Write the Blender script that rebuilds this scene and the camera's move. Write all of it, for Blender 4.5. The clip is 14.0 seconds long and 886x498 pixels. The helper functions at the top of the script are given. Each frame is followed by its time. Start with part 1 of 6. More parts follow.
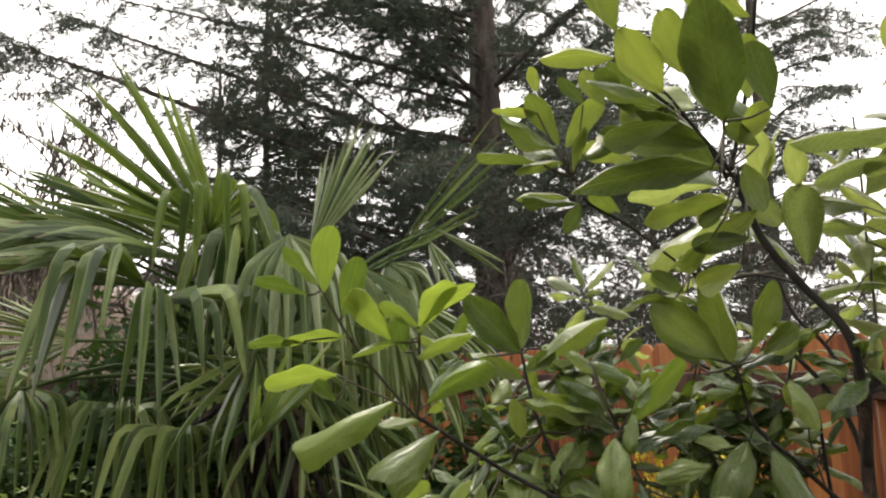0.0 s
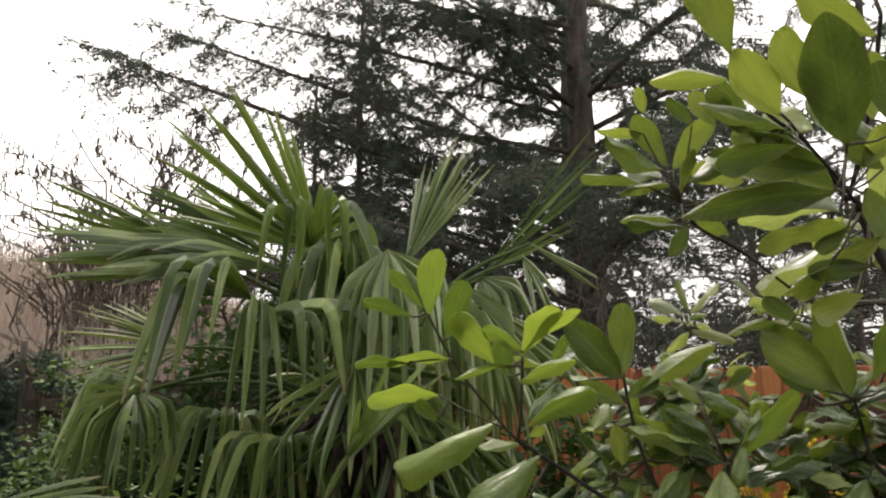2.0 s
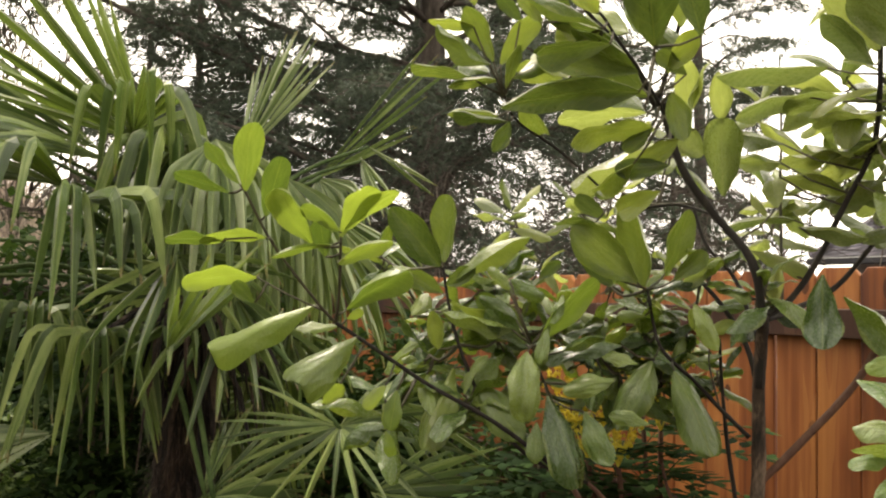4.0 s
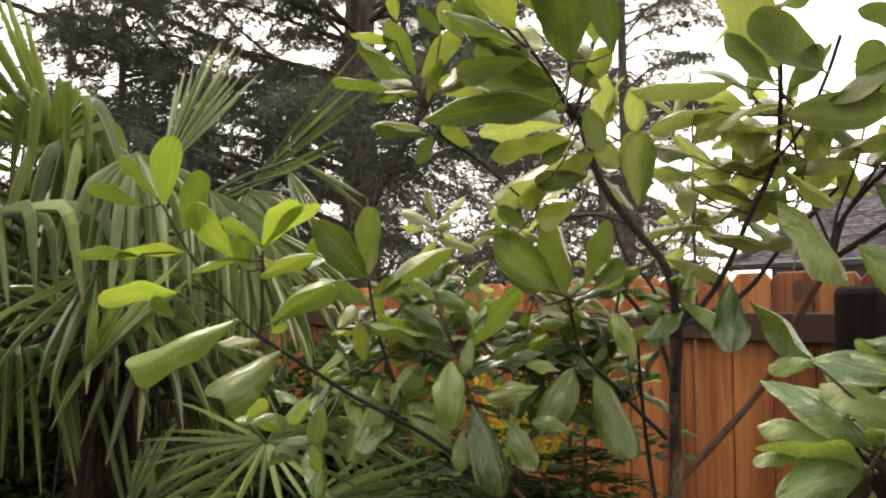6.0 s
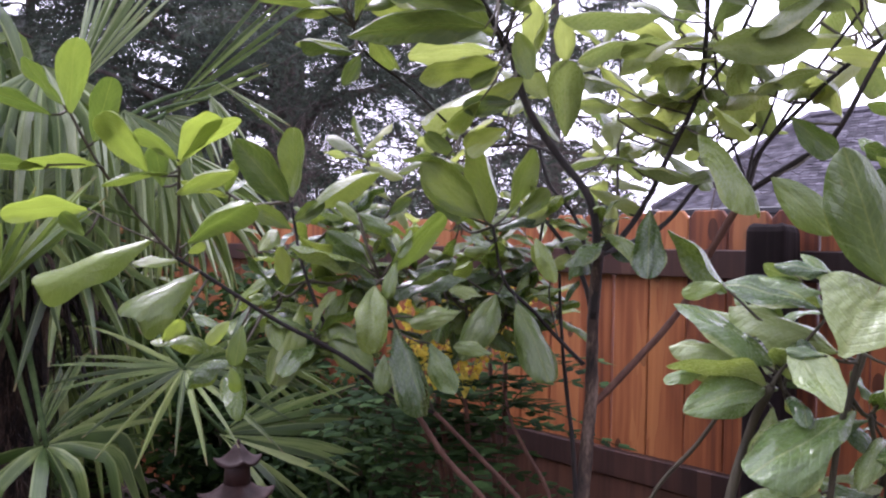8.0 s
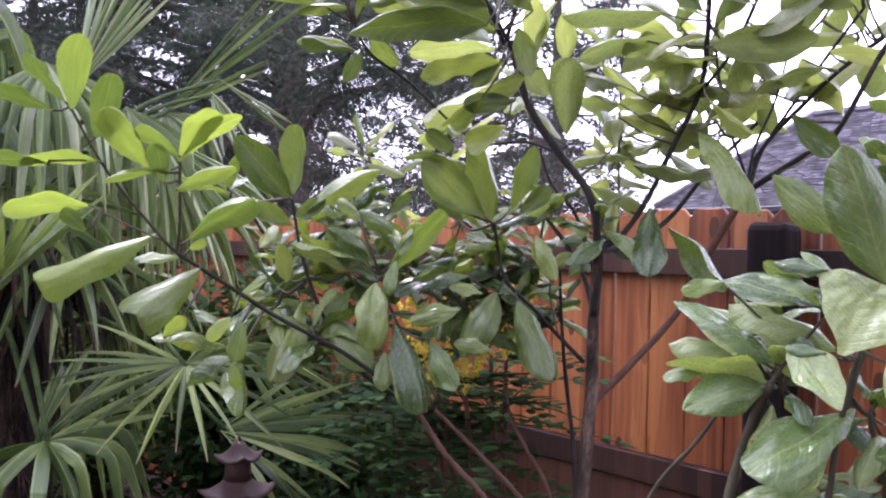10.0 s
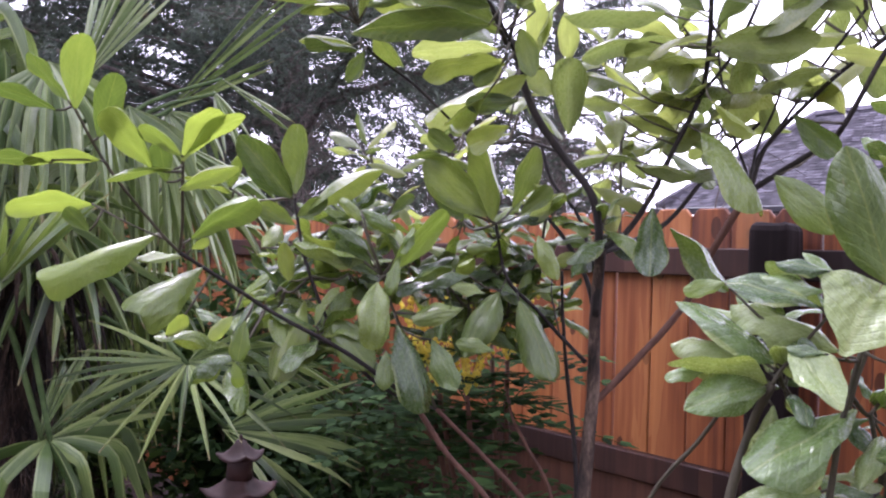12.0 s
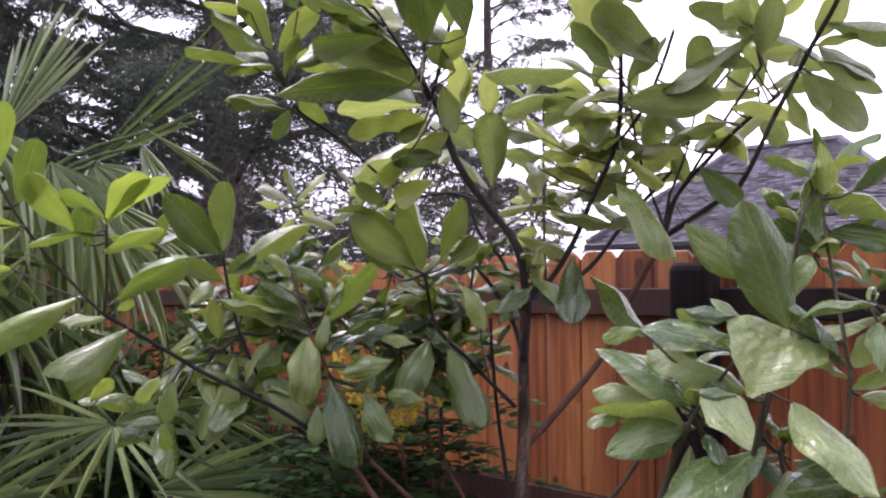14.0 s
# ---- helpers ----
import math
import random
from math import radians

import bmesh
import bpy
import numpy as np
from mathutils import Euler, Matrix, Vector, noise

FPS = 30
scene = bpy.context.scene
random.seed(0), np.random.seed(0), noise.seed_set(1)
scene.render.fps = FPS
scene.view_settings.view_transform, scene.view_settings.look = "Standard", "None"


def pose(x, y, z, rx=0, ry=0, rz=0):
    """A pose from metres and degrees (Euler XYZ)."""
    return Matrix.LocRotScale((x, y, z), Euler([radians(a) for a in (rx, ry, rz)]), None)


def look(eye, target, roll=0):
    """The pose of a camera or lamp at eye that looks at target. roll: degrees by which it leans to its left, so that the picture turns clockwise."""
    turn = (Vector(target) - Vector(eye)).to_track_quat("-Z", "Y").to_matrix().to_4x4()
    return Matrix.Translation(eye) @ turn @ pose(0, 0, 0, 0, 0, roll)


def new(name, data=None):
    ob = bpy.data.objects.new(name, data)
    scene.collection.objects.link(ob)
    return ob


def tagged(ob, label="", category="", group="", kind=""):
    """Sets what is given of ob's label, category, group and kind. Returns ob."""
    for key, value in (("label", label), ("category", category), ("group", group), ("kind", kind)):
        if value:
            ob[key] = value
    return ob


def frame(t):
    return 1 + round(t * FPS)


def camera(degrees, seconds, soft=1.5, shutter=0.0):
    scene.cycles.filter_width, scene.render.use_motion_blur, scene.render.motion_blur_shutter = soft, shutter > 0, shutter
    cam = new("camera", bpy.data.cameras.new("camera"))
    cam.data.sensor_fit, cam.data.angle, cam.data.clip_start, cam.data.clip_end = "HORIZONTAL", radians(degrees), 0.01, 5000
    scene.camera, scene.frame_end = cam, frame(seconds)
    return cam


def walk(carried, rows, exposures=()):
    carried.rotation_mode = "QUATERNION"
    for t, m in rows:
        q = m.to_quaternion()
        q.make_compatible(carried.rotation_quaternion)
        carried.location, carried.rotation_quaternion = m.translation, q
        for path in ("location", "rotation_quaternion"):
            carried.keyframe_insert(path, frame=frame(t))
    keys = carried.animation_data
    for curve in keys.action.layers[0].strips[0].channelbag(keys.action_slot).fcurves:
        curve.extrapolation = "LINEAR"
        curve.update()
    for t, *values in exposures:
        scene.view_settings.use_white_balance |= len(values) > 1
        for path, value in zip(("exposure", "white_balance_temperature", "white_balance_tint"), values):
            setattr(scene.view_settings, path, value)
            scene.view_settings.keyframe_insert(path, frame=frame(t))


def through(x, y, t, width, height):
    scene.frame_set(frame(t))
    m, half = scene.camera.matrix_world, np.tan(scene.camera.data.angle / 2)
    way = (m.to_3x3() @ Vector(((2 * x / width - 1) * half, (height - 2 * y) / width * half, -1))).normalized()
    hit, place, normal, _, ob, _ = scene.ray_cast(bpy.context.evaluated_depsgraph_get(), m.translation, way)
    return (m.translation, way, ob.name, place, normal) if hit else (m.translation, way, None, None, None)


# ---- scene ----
cam = camera(59.8, 14.0, soft=2.2)
PATH = [
    (0, (0.211, -0.182, 1.701), (-1.525, 0.76, 2.014), -1.2),
    (0.5, (0.2, -0.202, 1.711), (-1.599, 0.607, 2.04), 0.1),
    (1, (0.196, -0.202, 1.713), (-1.618, 0.584, 2.01), 1.0),
    (1.5, (0.201, -0.208, 1.716), (-1.627, 0.543, 2.028), 1.2),
    (2, (0.204, -0.211, 1.726), (-1.625, 0.526, 2.061), 0.7),
    (2.5, (0.207, -0.221, 1.723), (-1.623, 0.51, 2.064), 0.9),
    (3, (0.195, -0.207, 1.701), (-1.656, 0.505, 1.966), 0.4),
    (3.5, (0.198, -0.18, 1.68), (-1.588, 0.701, 1.86), 0.9),
    (4, (0.221, -0.167, 1.665), (-1.445, 0.931, 1.799), 1.6),
    (6.5, (0.244, -0.154, 1.667), (-1.291, 1.12, 1.805), 0.6),
    (7, (0.239, -0.148, 1.648), (-1.24, 1.197, 1.708), 0.6),
    (7.5, (0.247, -0.151, 1.642), (-1.192, 1.236, 1.693), 1.5),
    (8, (0.237, -0.146, 1.634), (-1.208, 1.236, 1.651), 1.5),
    (8.5, (0.234, -0.148, 1.635), (-1.223, 1.222, 1.645), 1.6),
    (11, (0.244, -0.143, 1.63), (-1.201, 1.24, 1.643), 1.7),
    (11.5, (0.243, -0.146, 1.634), (-1.203, 1.236, 1.645), 1.7),
    (12, (0.241, -0.147, 1.633), (-1.211, 1.229, 1.643), 1.8),
    (12.5, (0.235, -0.146, 1.633), (-1.221, 1.224, 1.643), 1.7),
    (13, (0.232, -0.144, 1.635), (-1.204, 1.247, 1.653), 1.8),
    (13.5, (0.252, -0.143, 1.655), (-1.103, 1.326, 1.727), 0.1),
    (14, (0.275, -0.158, 1.658), (-1.058, 1.328, 1.772), 0.1),
]
EXPOSURES = [(0, 0.46, 7040, 12.6), (0.5, -0.14, 6990, 13.6), (1, -0.04, 6990, 12.6), (2, 0.21, 7100, 12.6), (3, 0.18, 7200, 12.1), (3.5, 0.25, 7350, 11.1), (4, 0.80, 8060, 9), (6.5, 0.71, 7320, 14), (7, 0.73, 6850, 23.8), (7.5, 0.81, 6110, 30.3), (8, 0.93, 5760, 35.3), (8.5, 1.20, 5710, 35.3), (12.5, 1.16, 5760, 36.3), (13.5, 1.18, 5860, 35.3), (14, 0.69, 6040, 34.8)]
walk(cam, [(t, look(eye, target, roll)) for t, eye, target, roll in PATH], EXPOSURES)

# world: bright overcast sky and a very soft sun
world = bpy.data.worlds.new("overcast")
scene.world = world
world.use_nodes = True
wn, wl = world.node_tree.nodes, world.node_tree.links
wn.clear()
sky = wn.new("ShaderNodeTexSky")
sky.sky_type = "NISHITA"
sky.sun_disc = False
sky.sun_elevation = radians(57)
sky.sun_rotation = radians(-81)
sky.air_density, sky.dust_density, sky.ozone_density = 1.0, 3.0, 1.0
pale = wn.new("ShaderNodeHueSaturation")
pale.inputs["Saturation"].default_value = 0.10
pale.inputs["Value"].default_value = 1.0
cover = wn.new("ShaderNodeMixRGB")
cover.inputs["Fac"].default_value = 0.55
cover.inputs["Color2"].default_value = (9.0, 9.1, 9.3, 1)
back = wn.new("ShaderNodeBackground")
back.inputs["Strength"].default_value = 0.27
wout = wn.new("ShaderNodeOutputWorld")
wl.new(sky.outputs["Color"], pale.inputs["Color"])
wl.new(pale.outputs["Color"], cover.inputs["Color1"])
wl.new(cover.outputs["Color"], back.inputs["Color"])
wl.new(back.outputs["Background"], wout.inputs["Surface"])

lamp = bpy.data.lights.new("sun", "SUN")
lamp.energy, lamp.angle, lamp.color = 1.5, radians(12), (1.0, 0.97, 0.92)
sun = new("sun", lamp)
sun.matrix_world = look((0, 0, 10), (6.5, -1.0, 0))


# ---- materials ----
def material(name):
    m = bpy.data.materials.new(name)
    m.use_nodes = True
    n = m.node_tree.nodes
    n.clear()
    return m, n, m.node_tree.links


def noise_node(n, l, vector, scale, detail=4.0, stretch=(1, 1, 1)):
    mp = n.new("ShaderNodeMapping")
    mp.inputs["Scale"].default_value = stretch
    l.new(vector, mp.inputs["Vector"])
    t = n.new("ShaderNodeTexNoise")
    t.inputs["Scale"].default_value = scale
    t.inputs["Detail"].default_value = detail
    l.new(mp.outputs["Vector"], t.inputs["Vector"])
    return t.outputs["Fac"]


def ramp_node(n, l, fac, stops):
    r = n.new("ShaderNodeValToRGB")
    e = r.color_ramp.elements
    while len(e) < len(stops):
        e.new(0.5)
    for el, (p, c) in zip(e, stops):
        el.position, el.color = p, (*c, 1)
    l.new(fac, r.inputs["Fac"])
    return r.outputs["Color"]


def math_node(n, l, op, a, b=None, clamp=False):
    m = n.new("ShaderNodeMath")
    m.operation, m.use_clamp = op, clamp
    for i, v in enumerate((a, b)):
        if v is None:
            continue
        if isinstance(v, (int, float)):
            m.inputs[i].default_value = v
        else:
            l.new(v, m.inputs[i])
    return m.outputs["Value"]


def mix_node(n, l, fac, a, b, blend="MIX"):
    m = n.new("ShaderNodeMixRGB")
    m.blend_type = blend
    for key, v in (("Fac", fac), ("Color1", a), ("Color2", b)):
        if isinstance(v, (int, float)):
            m.inputs[key].default_value = v
        elif isinstance(v, tuple):
            m.inputs[key].default_value = (*v, 1)
        else:
            l.new(v, m.inputs[key])
    return m.outputs["Color"]


def finish(m, n, l, colour, rough, bump=None, bump_strength=0.3, bump_distance=0.01, translucent=None, share=0.3, specular=0.5, coat=0.0):
    p = n.new("ShaderNodeBsdfPrincipled")
    if isinstance(colour, tuple):
        p.inputs["Base Color"].default_value = (*colour, 1)
    else:
        l.new(colour, p.inputs["Base Color"])
    if isinstance(rough, float):
        p.inputs["Roughness"].default_value = rough
    else:
        l.new(rough, p.inputs["Roughness"])
    p.inputs["Specular IOR Level"].default_value = specular
    p.inputs["Coat Weight"].default_value = coat
    p.inputs["Coat Roughness"].default_value = 0.19
    p.inputs["Coat IOR"].default_value = 1.5
    if bump is not None:
        b = n.new("ShaderNodeBump")
        b.inputs["Strength"].default_value = bump_strength
        b.inputs["Distance"].default_value = bump_distance
        l.new(bump, b.inputs["Height"])
        l.new(b.outputs["Normal"], p.inputs["Normal"])
    o = n.new("ShaderNodeOutputMaterial")
    if translucent is None:
        l.new(p.outputs["BSDF"], o.inputs["Surface"])
    else:
        t = n.new("ShaderNodeBsdfTranslucent")
        if isinstance(translucent, tuple):
            t.inputs["Color"].default_value = (*translucent, 1)
        else:
            l.new(translucent, t.inputs["Color"])
        x = n.new("ShaderNodeMixShader")
        if isinstance(share, float):
            x.inputs["Fac"].default_value = share
        else:
            l.new(share, x.inputs["Fac"])
        l.new(p.outputs["BSDF"], x.inputs[1])
        l.new(t.outputs["BSDF"], x.inputs[2])
        l.new(x.outputs["Shader"], o.inputs["Surface"])
    return m


def broad_leaf(name, tones, through, share, rough=0.32, rib_tone=0.25, wet=0.75, quilted=1.0, veined=0.24):
    """A large leaf one unit long on its own y axis: midrib, sunken side veins, blotches, a tone of its own for each leaf."""
    m, n, l = material(name)
    tc = n.new("ShaderNodeTexCoord")
    info = n.new("ShaderNodeObjectInfo")
    sep = n.new("ShaderNodeSeparateXYZ")
    l.new(tc.outputs["Object"], sep.inputs["Vector"])
    off = n.new("ShaderNodeVectorMath")
    off.operation = "ADD"
    l.new(tc.outputs["Object"], off.inputs[0])
    l.new(info.outputs["Location"], off.inputs[1])
    blotch = noise_node(n, l, off.outputs["Vector"], 3.5, 5)
    fine = noise_node(n, l, off.outputs["Vector"], 28, 3)
    quilt = noise_node(n, l, off.outputs["Vector"], 4, 1, (1.8, 1, 1))
    tone = math_node(n, l, "ADD", info.outputs["Random"], math_node(n, l, "MULTIPLY", math_node(n, l, "SUBTRACT", blotch, 0.5), 0.6), True)
    col = ramp_node(n, l, tone, tones)
    side = math_node(n, l, "ABSOLUTE", sep.outputs["X"])
    along = math_node(n, l, "SUBTRACT", sep.outputs["Y"], math_node(n, l, "MULTIPLY", side, 0.55))
    along = math_node(n, l, "ADD", along, math_node(n, l, "MULTIPLY", blotch, 0.10))
    veins = math_node(n, l, "SINE", math_node(n, l, "MULTIPLY", along, 66.0))
    ridge = math_node(n, l, "MAXIMUM", math_node(n, l, "SUBTRACT", veins, 0.6), 0.0)
    vein_line = math_node(n, l, "MULTIPLY", ridge, veined)
    rib = math_node(n, l, "LESS_THAN", side, 0.016)
    light = tones[-1][1]
    col = mix_node(n, l, vein_line, col, (light[0] * 1.3, light[1] * 1.25, light[2] * 1.3))
    col = mix_node(n, l, math_node(n, l, "MULTIPLY", rib, rib_tone), col, (light[0] * 1.7, light[1] * 1.5, light[2] * 1.5))
    rim = math_node(n, l, "MULTIPLY", math_node(n, l, "GREATER_THAN", math_node(n, l, "ADD", side, math_node(n, l, "MULTIPLY", blotch, 0.10)), 0.53), 0.35)
    col = mix_node(n, l, rim, col, (light[0] * 1.25, light[1] * 1.1, light[2] * 0.8))
    spots = math_node(n, l, "GREATER_THAN", noise_node(n, l, off.outputs["Vector"], 9, 2), 0.73)
    col = mix_node(n, l, math_node(n, l, "MULTIPLY", spots, 0.35), col, (0.16, 0.12, 0.03))
    thr = mix_node(n, l, tone, (through[0] * 0.45, through[1] * 0.55, through[2] * 0.6), through)
    thr = mix_node(n, l, math_node(n, l, "MULTIPLY", rib, 0.5), thr, (through[0] * 0.35, through[1] * 0.4, through[2] * 0.4))
    thr = mix_node(n, l, vein_line, thr, (through[0] * 0.6, through[1] * 0.6, through[2] * 0.6))
    hgt = math_node(n, l, "ADD", math_node(n, l, "MULTIPLY", ridge, -0.22 * quilted), math_node(n, l, "MULTIPLY", quilt, 1.4 * quilted))
    hgt = math_node(n, l, "ADD", hgt, math_node(n, l, "MULTIPLY", fine, 0.25))
    rgh = math_node(n, l, "ADD", math_node(n, l, "MULTIPLY", fine, 0.22), rough - 0.16)
    thin = math_node(n, l, "MULTIPLY", math_node(n, l, "ADD", math_node(n, l, "MULTIPLY", info.outputs["Random"], 0.6), 0.65), share)
    return finish(m, n, l, col, rgh, hgt, 0.32, 0.03, thr, thin, 0.45, wet)


def simple(name, stops, scale, rough, stretch=(1, 1, 1), bump=0.4, distance=0.01, detail=6.0, random_tone=0.0, island=0.0, translucent=None, share=0.3, specular=0.4):
    m, n, l = material(name)
    tc = n.new("ShaderNodeTexCoord")
    vec = tc.outputs["Object"]
    if random_tone or island:
        info = n.new("ShaderNodeObjectInfo")
        off = n.new("ShaderNodeVectorMath")
        off.operation = "ADD"
        l.new(vec, off.inputs[0])
        l.new(info.outputs["Location"], off.inputs[1])
        vec = off.outputs["Vector"]
    a = noise_node(n, l, vec, scale, detail, stretch)
    b = noise_node(n, l, vec, scale * 7, 3, stretch)
    fac = math_node(n, l, "ADD", math_node(n, l, "MULTIPLY", a, 0.7), math_node(n, l, "MULTIPLY", b, 0.3))
    if random_tone:
        fac = math_node(n, l, "ADD", fac, math_node(n, l, "MULTIPLY", math_node(n, l, "SUBTRACT", info.outputs["Random"], 0.5), random_tone), True)
    if island:
        geo = n.new("ShaderNodeNewGeometry")
        fac = math_node(n, l, "ADD", fac, math_node(n, l, "MULTIPLY", math_node(n, l, "SUBTRACT", geo.outputs["Random Per Island"], 0.5), island), True)
    col = ramp_node(n, l, fac, stops)
    return finish(m, n, l, col, rough, fac, bump, distance, translucent, share, specular)


def palm_blade(name, tones, gloss=0.28):
    """A folded fan segment, across on u and along on v: fine lengthwise ribs, a pale fold, dry tips, a tone for each segment."""
    m, n, l = material(name)
    uv = n.new("ShaderNodeUVMap")
    geo = n.new("ShaderNodeNewGeometry")
    info = n.new("ShaderNodeObjectInfo")
    own = math_node(n, l, "ADD", geo.outputs["Random Per Island"], info.outputs["Random"])
    sep = n.new("ShaderNodeSeparateXYZ")
    l.new(uv.outputs["UV"], sep.inputs["Vector"])
    mix = n.new("ShaderNodeCombineXYZ")
    l.new(sep.outputs["X"], mix.inputs["X"])
    l.new(sep.outputs["Y"], mix.inputs["Y"])
    l.new(math_node(n, l, "MULTIPLY", own, 37.0), mix.inputs["Z"])
    ribs = noise_node(n, l, mix.outputs["Vector"], 3.0, 3, (9.0, 0.25, 1.0))
    broad = noise_node(n, l, mix.outputs["Vector"], 2.2, 4, (0.8, 2.0, 1.0))
    fac = math_node(n, l, "ADD", math_node(n, l, "MULTIPLY", ribs, 0.55), math_node(n, l, "MULTIPLY", broad, 0.45))
    fac = math_node(n, l, "ADD", fac, math_node(n, l, "MULTIPLY", math_node(n, l, "SUBTRACT", geo.outputs["Random Per Island"], 0.5), 0.56), True)
    col = ramp_node(n, l, fac, tones)
    fold = math_node(n, l, "LESS_THAN", math_node(n, l, "ABSOLUTE", math_node(n, l, "SUBTRACT", sep.outputs["X"], 0.5)), 0.07)
    col = mix_node(n, l, math_node(n, l, "MULTIPLY", fold, 0.45), col, (0.30, 0.36, 0.13))
    dry = math_node(n, l, "GREATER_THAN", math_node(n, l, "ADD", sep.outputs["Y"], math_node(n, l, "MULTIPLY", broad, 0.16)), 1.035)
    col = mix_node(n, l, math_node(n, l, "MULTIPLY", dry, 0.8), col, (0.20, 0.14, 0.06))
    return finish(m, n, l, col, 0.34, ribs, 0.5, 0.004, (0.24, 0.34, 0.055), 0.22, 0.40, gloss)


YOUNG_LEAF = broad_leaf("young_magnolia_leaf", [(0.0, (0.080, 0.128, 0.018)), (0.5, (0.140, 0.210, 0.030)), (1.0, (0.23, 0.30, 0.060))], (0.38, 0.50, 0.06), 0.30, 0.38, 0.25, 0.25, 0.35)
MATURE_LEAF = broad_leaf("magnolia_leaf", [(0.0, (0.042, 0.074, 0.014)), (0.5, (0.098, 0.148, 0.028)), (1.0, (0.18, 0.225, 0.050))], (0.35, 0.43, 0.06), 0.25, 0.36, 0.2, 0.3, 0.8)
# lighter copy of the magnolia leaf, with sky glare painted into its colours
GLARE_LEAF = broad_leaf("glare_magnolia_leaf", [(0.0, (0.075, 0.105, 0.026)), (0.5, (0.140, 0.180, 0.050)), (1.0, (0.24, 0.27, 0.10))], (0.46, 0.53, 0.12), 0.36, 0.34, 0.2, 0.5, 0.9)
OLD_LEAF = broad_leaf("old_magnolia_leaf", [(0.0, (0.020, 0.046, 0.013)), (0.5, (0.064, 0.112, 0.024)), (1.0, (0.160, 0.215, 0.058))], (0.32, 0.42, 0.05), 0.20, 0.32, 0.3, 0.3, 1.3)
LAUREL_LEAF = broad_leaf("laurel_leaf", [(0.0, (0.030, 0.070, 0.018)), (0.5, (0.120, 0.192, 0.056)), (1.0, (0.28, 0.35, 0.14))], (0.36, 0.46, 0.07), 0.22, 0.32, 0.3, 0.55, 1.4, 0.16)
TRUNK_BARK = simple("trunk_bark", [(0.36, (0.010, 0.007, 0.006)), (0.5, (0.050, 0.033, 0.023)), (0.64, (0.16, 0.115, 0.085))], 30, 0.85, (1, 1, 0.35), 0.6, 0.004)
BARK = simple("smooth_bark", [(0.3, (0.007, 0.006, 0.005)), (0.55, (0.018, 0.014, 0.012)), (0.8, (0.06, 0.05, 0.04))], 30, 0.85, (1, 1, 0.35), 0.6, 0.004)
TWIG = simple("green_brown_twig", [(0.3, (0.03, 0.03, 0.018)), (0.7, (0.075, 0.062, 0.035))], 40, 0.7, (1, 1, 0.4), 0.4, 0.003)
REDDISH_BARK = simple("reddish_bark", [(0.3, (0.050, 0.020, 0.012)), (0.6, (0.105, 0.050, 0.032)), (0.8, (0.18, 0.11, 0.08))], 35, 0.75, (1, 1, 0.3), 0.5, 0.003)
PALM_LEAF = palm_blade("palm_leaf", [(0.22, (0.014, 0.036, 0.009)), (0.48, (0.072, 0.126, 0.029)), (0.74, (0.31, 0.38, 0.12))])
# glaucous undersides, and light on blades, in one pale tone
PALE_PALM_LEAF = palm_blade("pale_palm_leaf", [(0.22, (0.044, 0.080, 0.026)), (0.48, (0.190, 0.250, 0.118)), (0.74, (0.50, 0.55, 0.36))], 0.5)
PETIOLE = simple("palm_petiole", [(0.3, (0.016, 0.034, 0.010)), (0.7, (0.060, 0.088, 0.030))], 12, 0.8, specular=0.1)
FIBRE = simple("palm_fibre", [(0.36, (0.005, 0.003, 0.003)), (0.5, (0.016, 0.010, 0.008)), (0.66, (0.07, 0.046, 0.030))], 25, 0.95, (1, 1, 0.2), 1.0, 0.02, 6, 0, 0.3)
CEDAR_BARK = simple("cedar_bark", [(0.3, (0.018, 0.014, 0.012)), (0.5, (0.06, 0.048, 0.04)), (0.75, (0.14, 0.115, 0.10))], 9, 0.95, (1, 1, 0.25), 1.0, 0.03)
NEEDLES = simple("cedar_needles", [(0.25, (0.015, 0.025, 0.018)), (0.5, (0.040, 0.058, 0.042)), (0.8, (0.09, 0.112, 0.08))], 1.2, 0.6, (1, 1, 1), 0.0, 0.01, 3, 0, 0.35, (0.05, 0.07, 0.02), 0.15, 0.3)
DRY_TWIG = simple("dry_twig", [(0.3, (0.03, 0.024, 0.02)), (0.7, (0.11, 0.09, 0.075))], 8, 0.9)
CATKIN = simple("catkin", [(0.3, (0.07, 0.06, 0.045)), (0.7, (0.17, 0.14, 0.095))], 20, 0.9)
REED = simple("dry_thicket", [(0.25, (0.22, 0.17, 0.14)), (0.55, (0.36, 0.29, 0.24)), (0.8, (0.50, 0.42, 0.35))], 2, 0.9, (1, 1, 0.3), 0.2, 0.01, 4, 0, 0.4)
SHRUB_LEAF = simple("shrub_leaf", [(0.25, (0.022, 0.050, 0.016)), (0.55, (0.078, 0.138, 0.042)), (0.8, (0.16, 0.23, 0.076))], 3, 0.55, (1, 1, 1), 0.1, 0.005, 3, 0, 0.35, (0.12, 0.2, 0.03), 0.2, 0.2)
# brighter copy of the shrub leaf: light green, with the light on it painted in
LIGHT_SHRUB_LEAF = simple("light_shrub_leaf", [(0.25, (0.050, 0.095, 0.026)), (0.55, (0.135, 0.200, 0.064)), (0.8, (0.25, 0.32, 0.125))], 3, 0.45, (1, 1, 1), 0.1, 0.005, 3, 0, 0.4, (0.18, 0.28, 0.04), 0.3, 0.4)
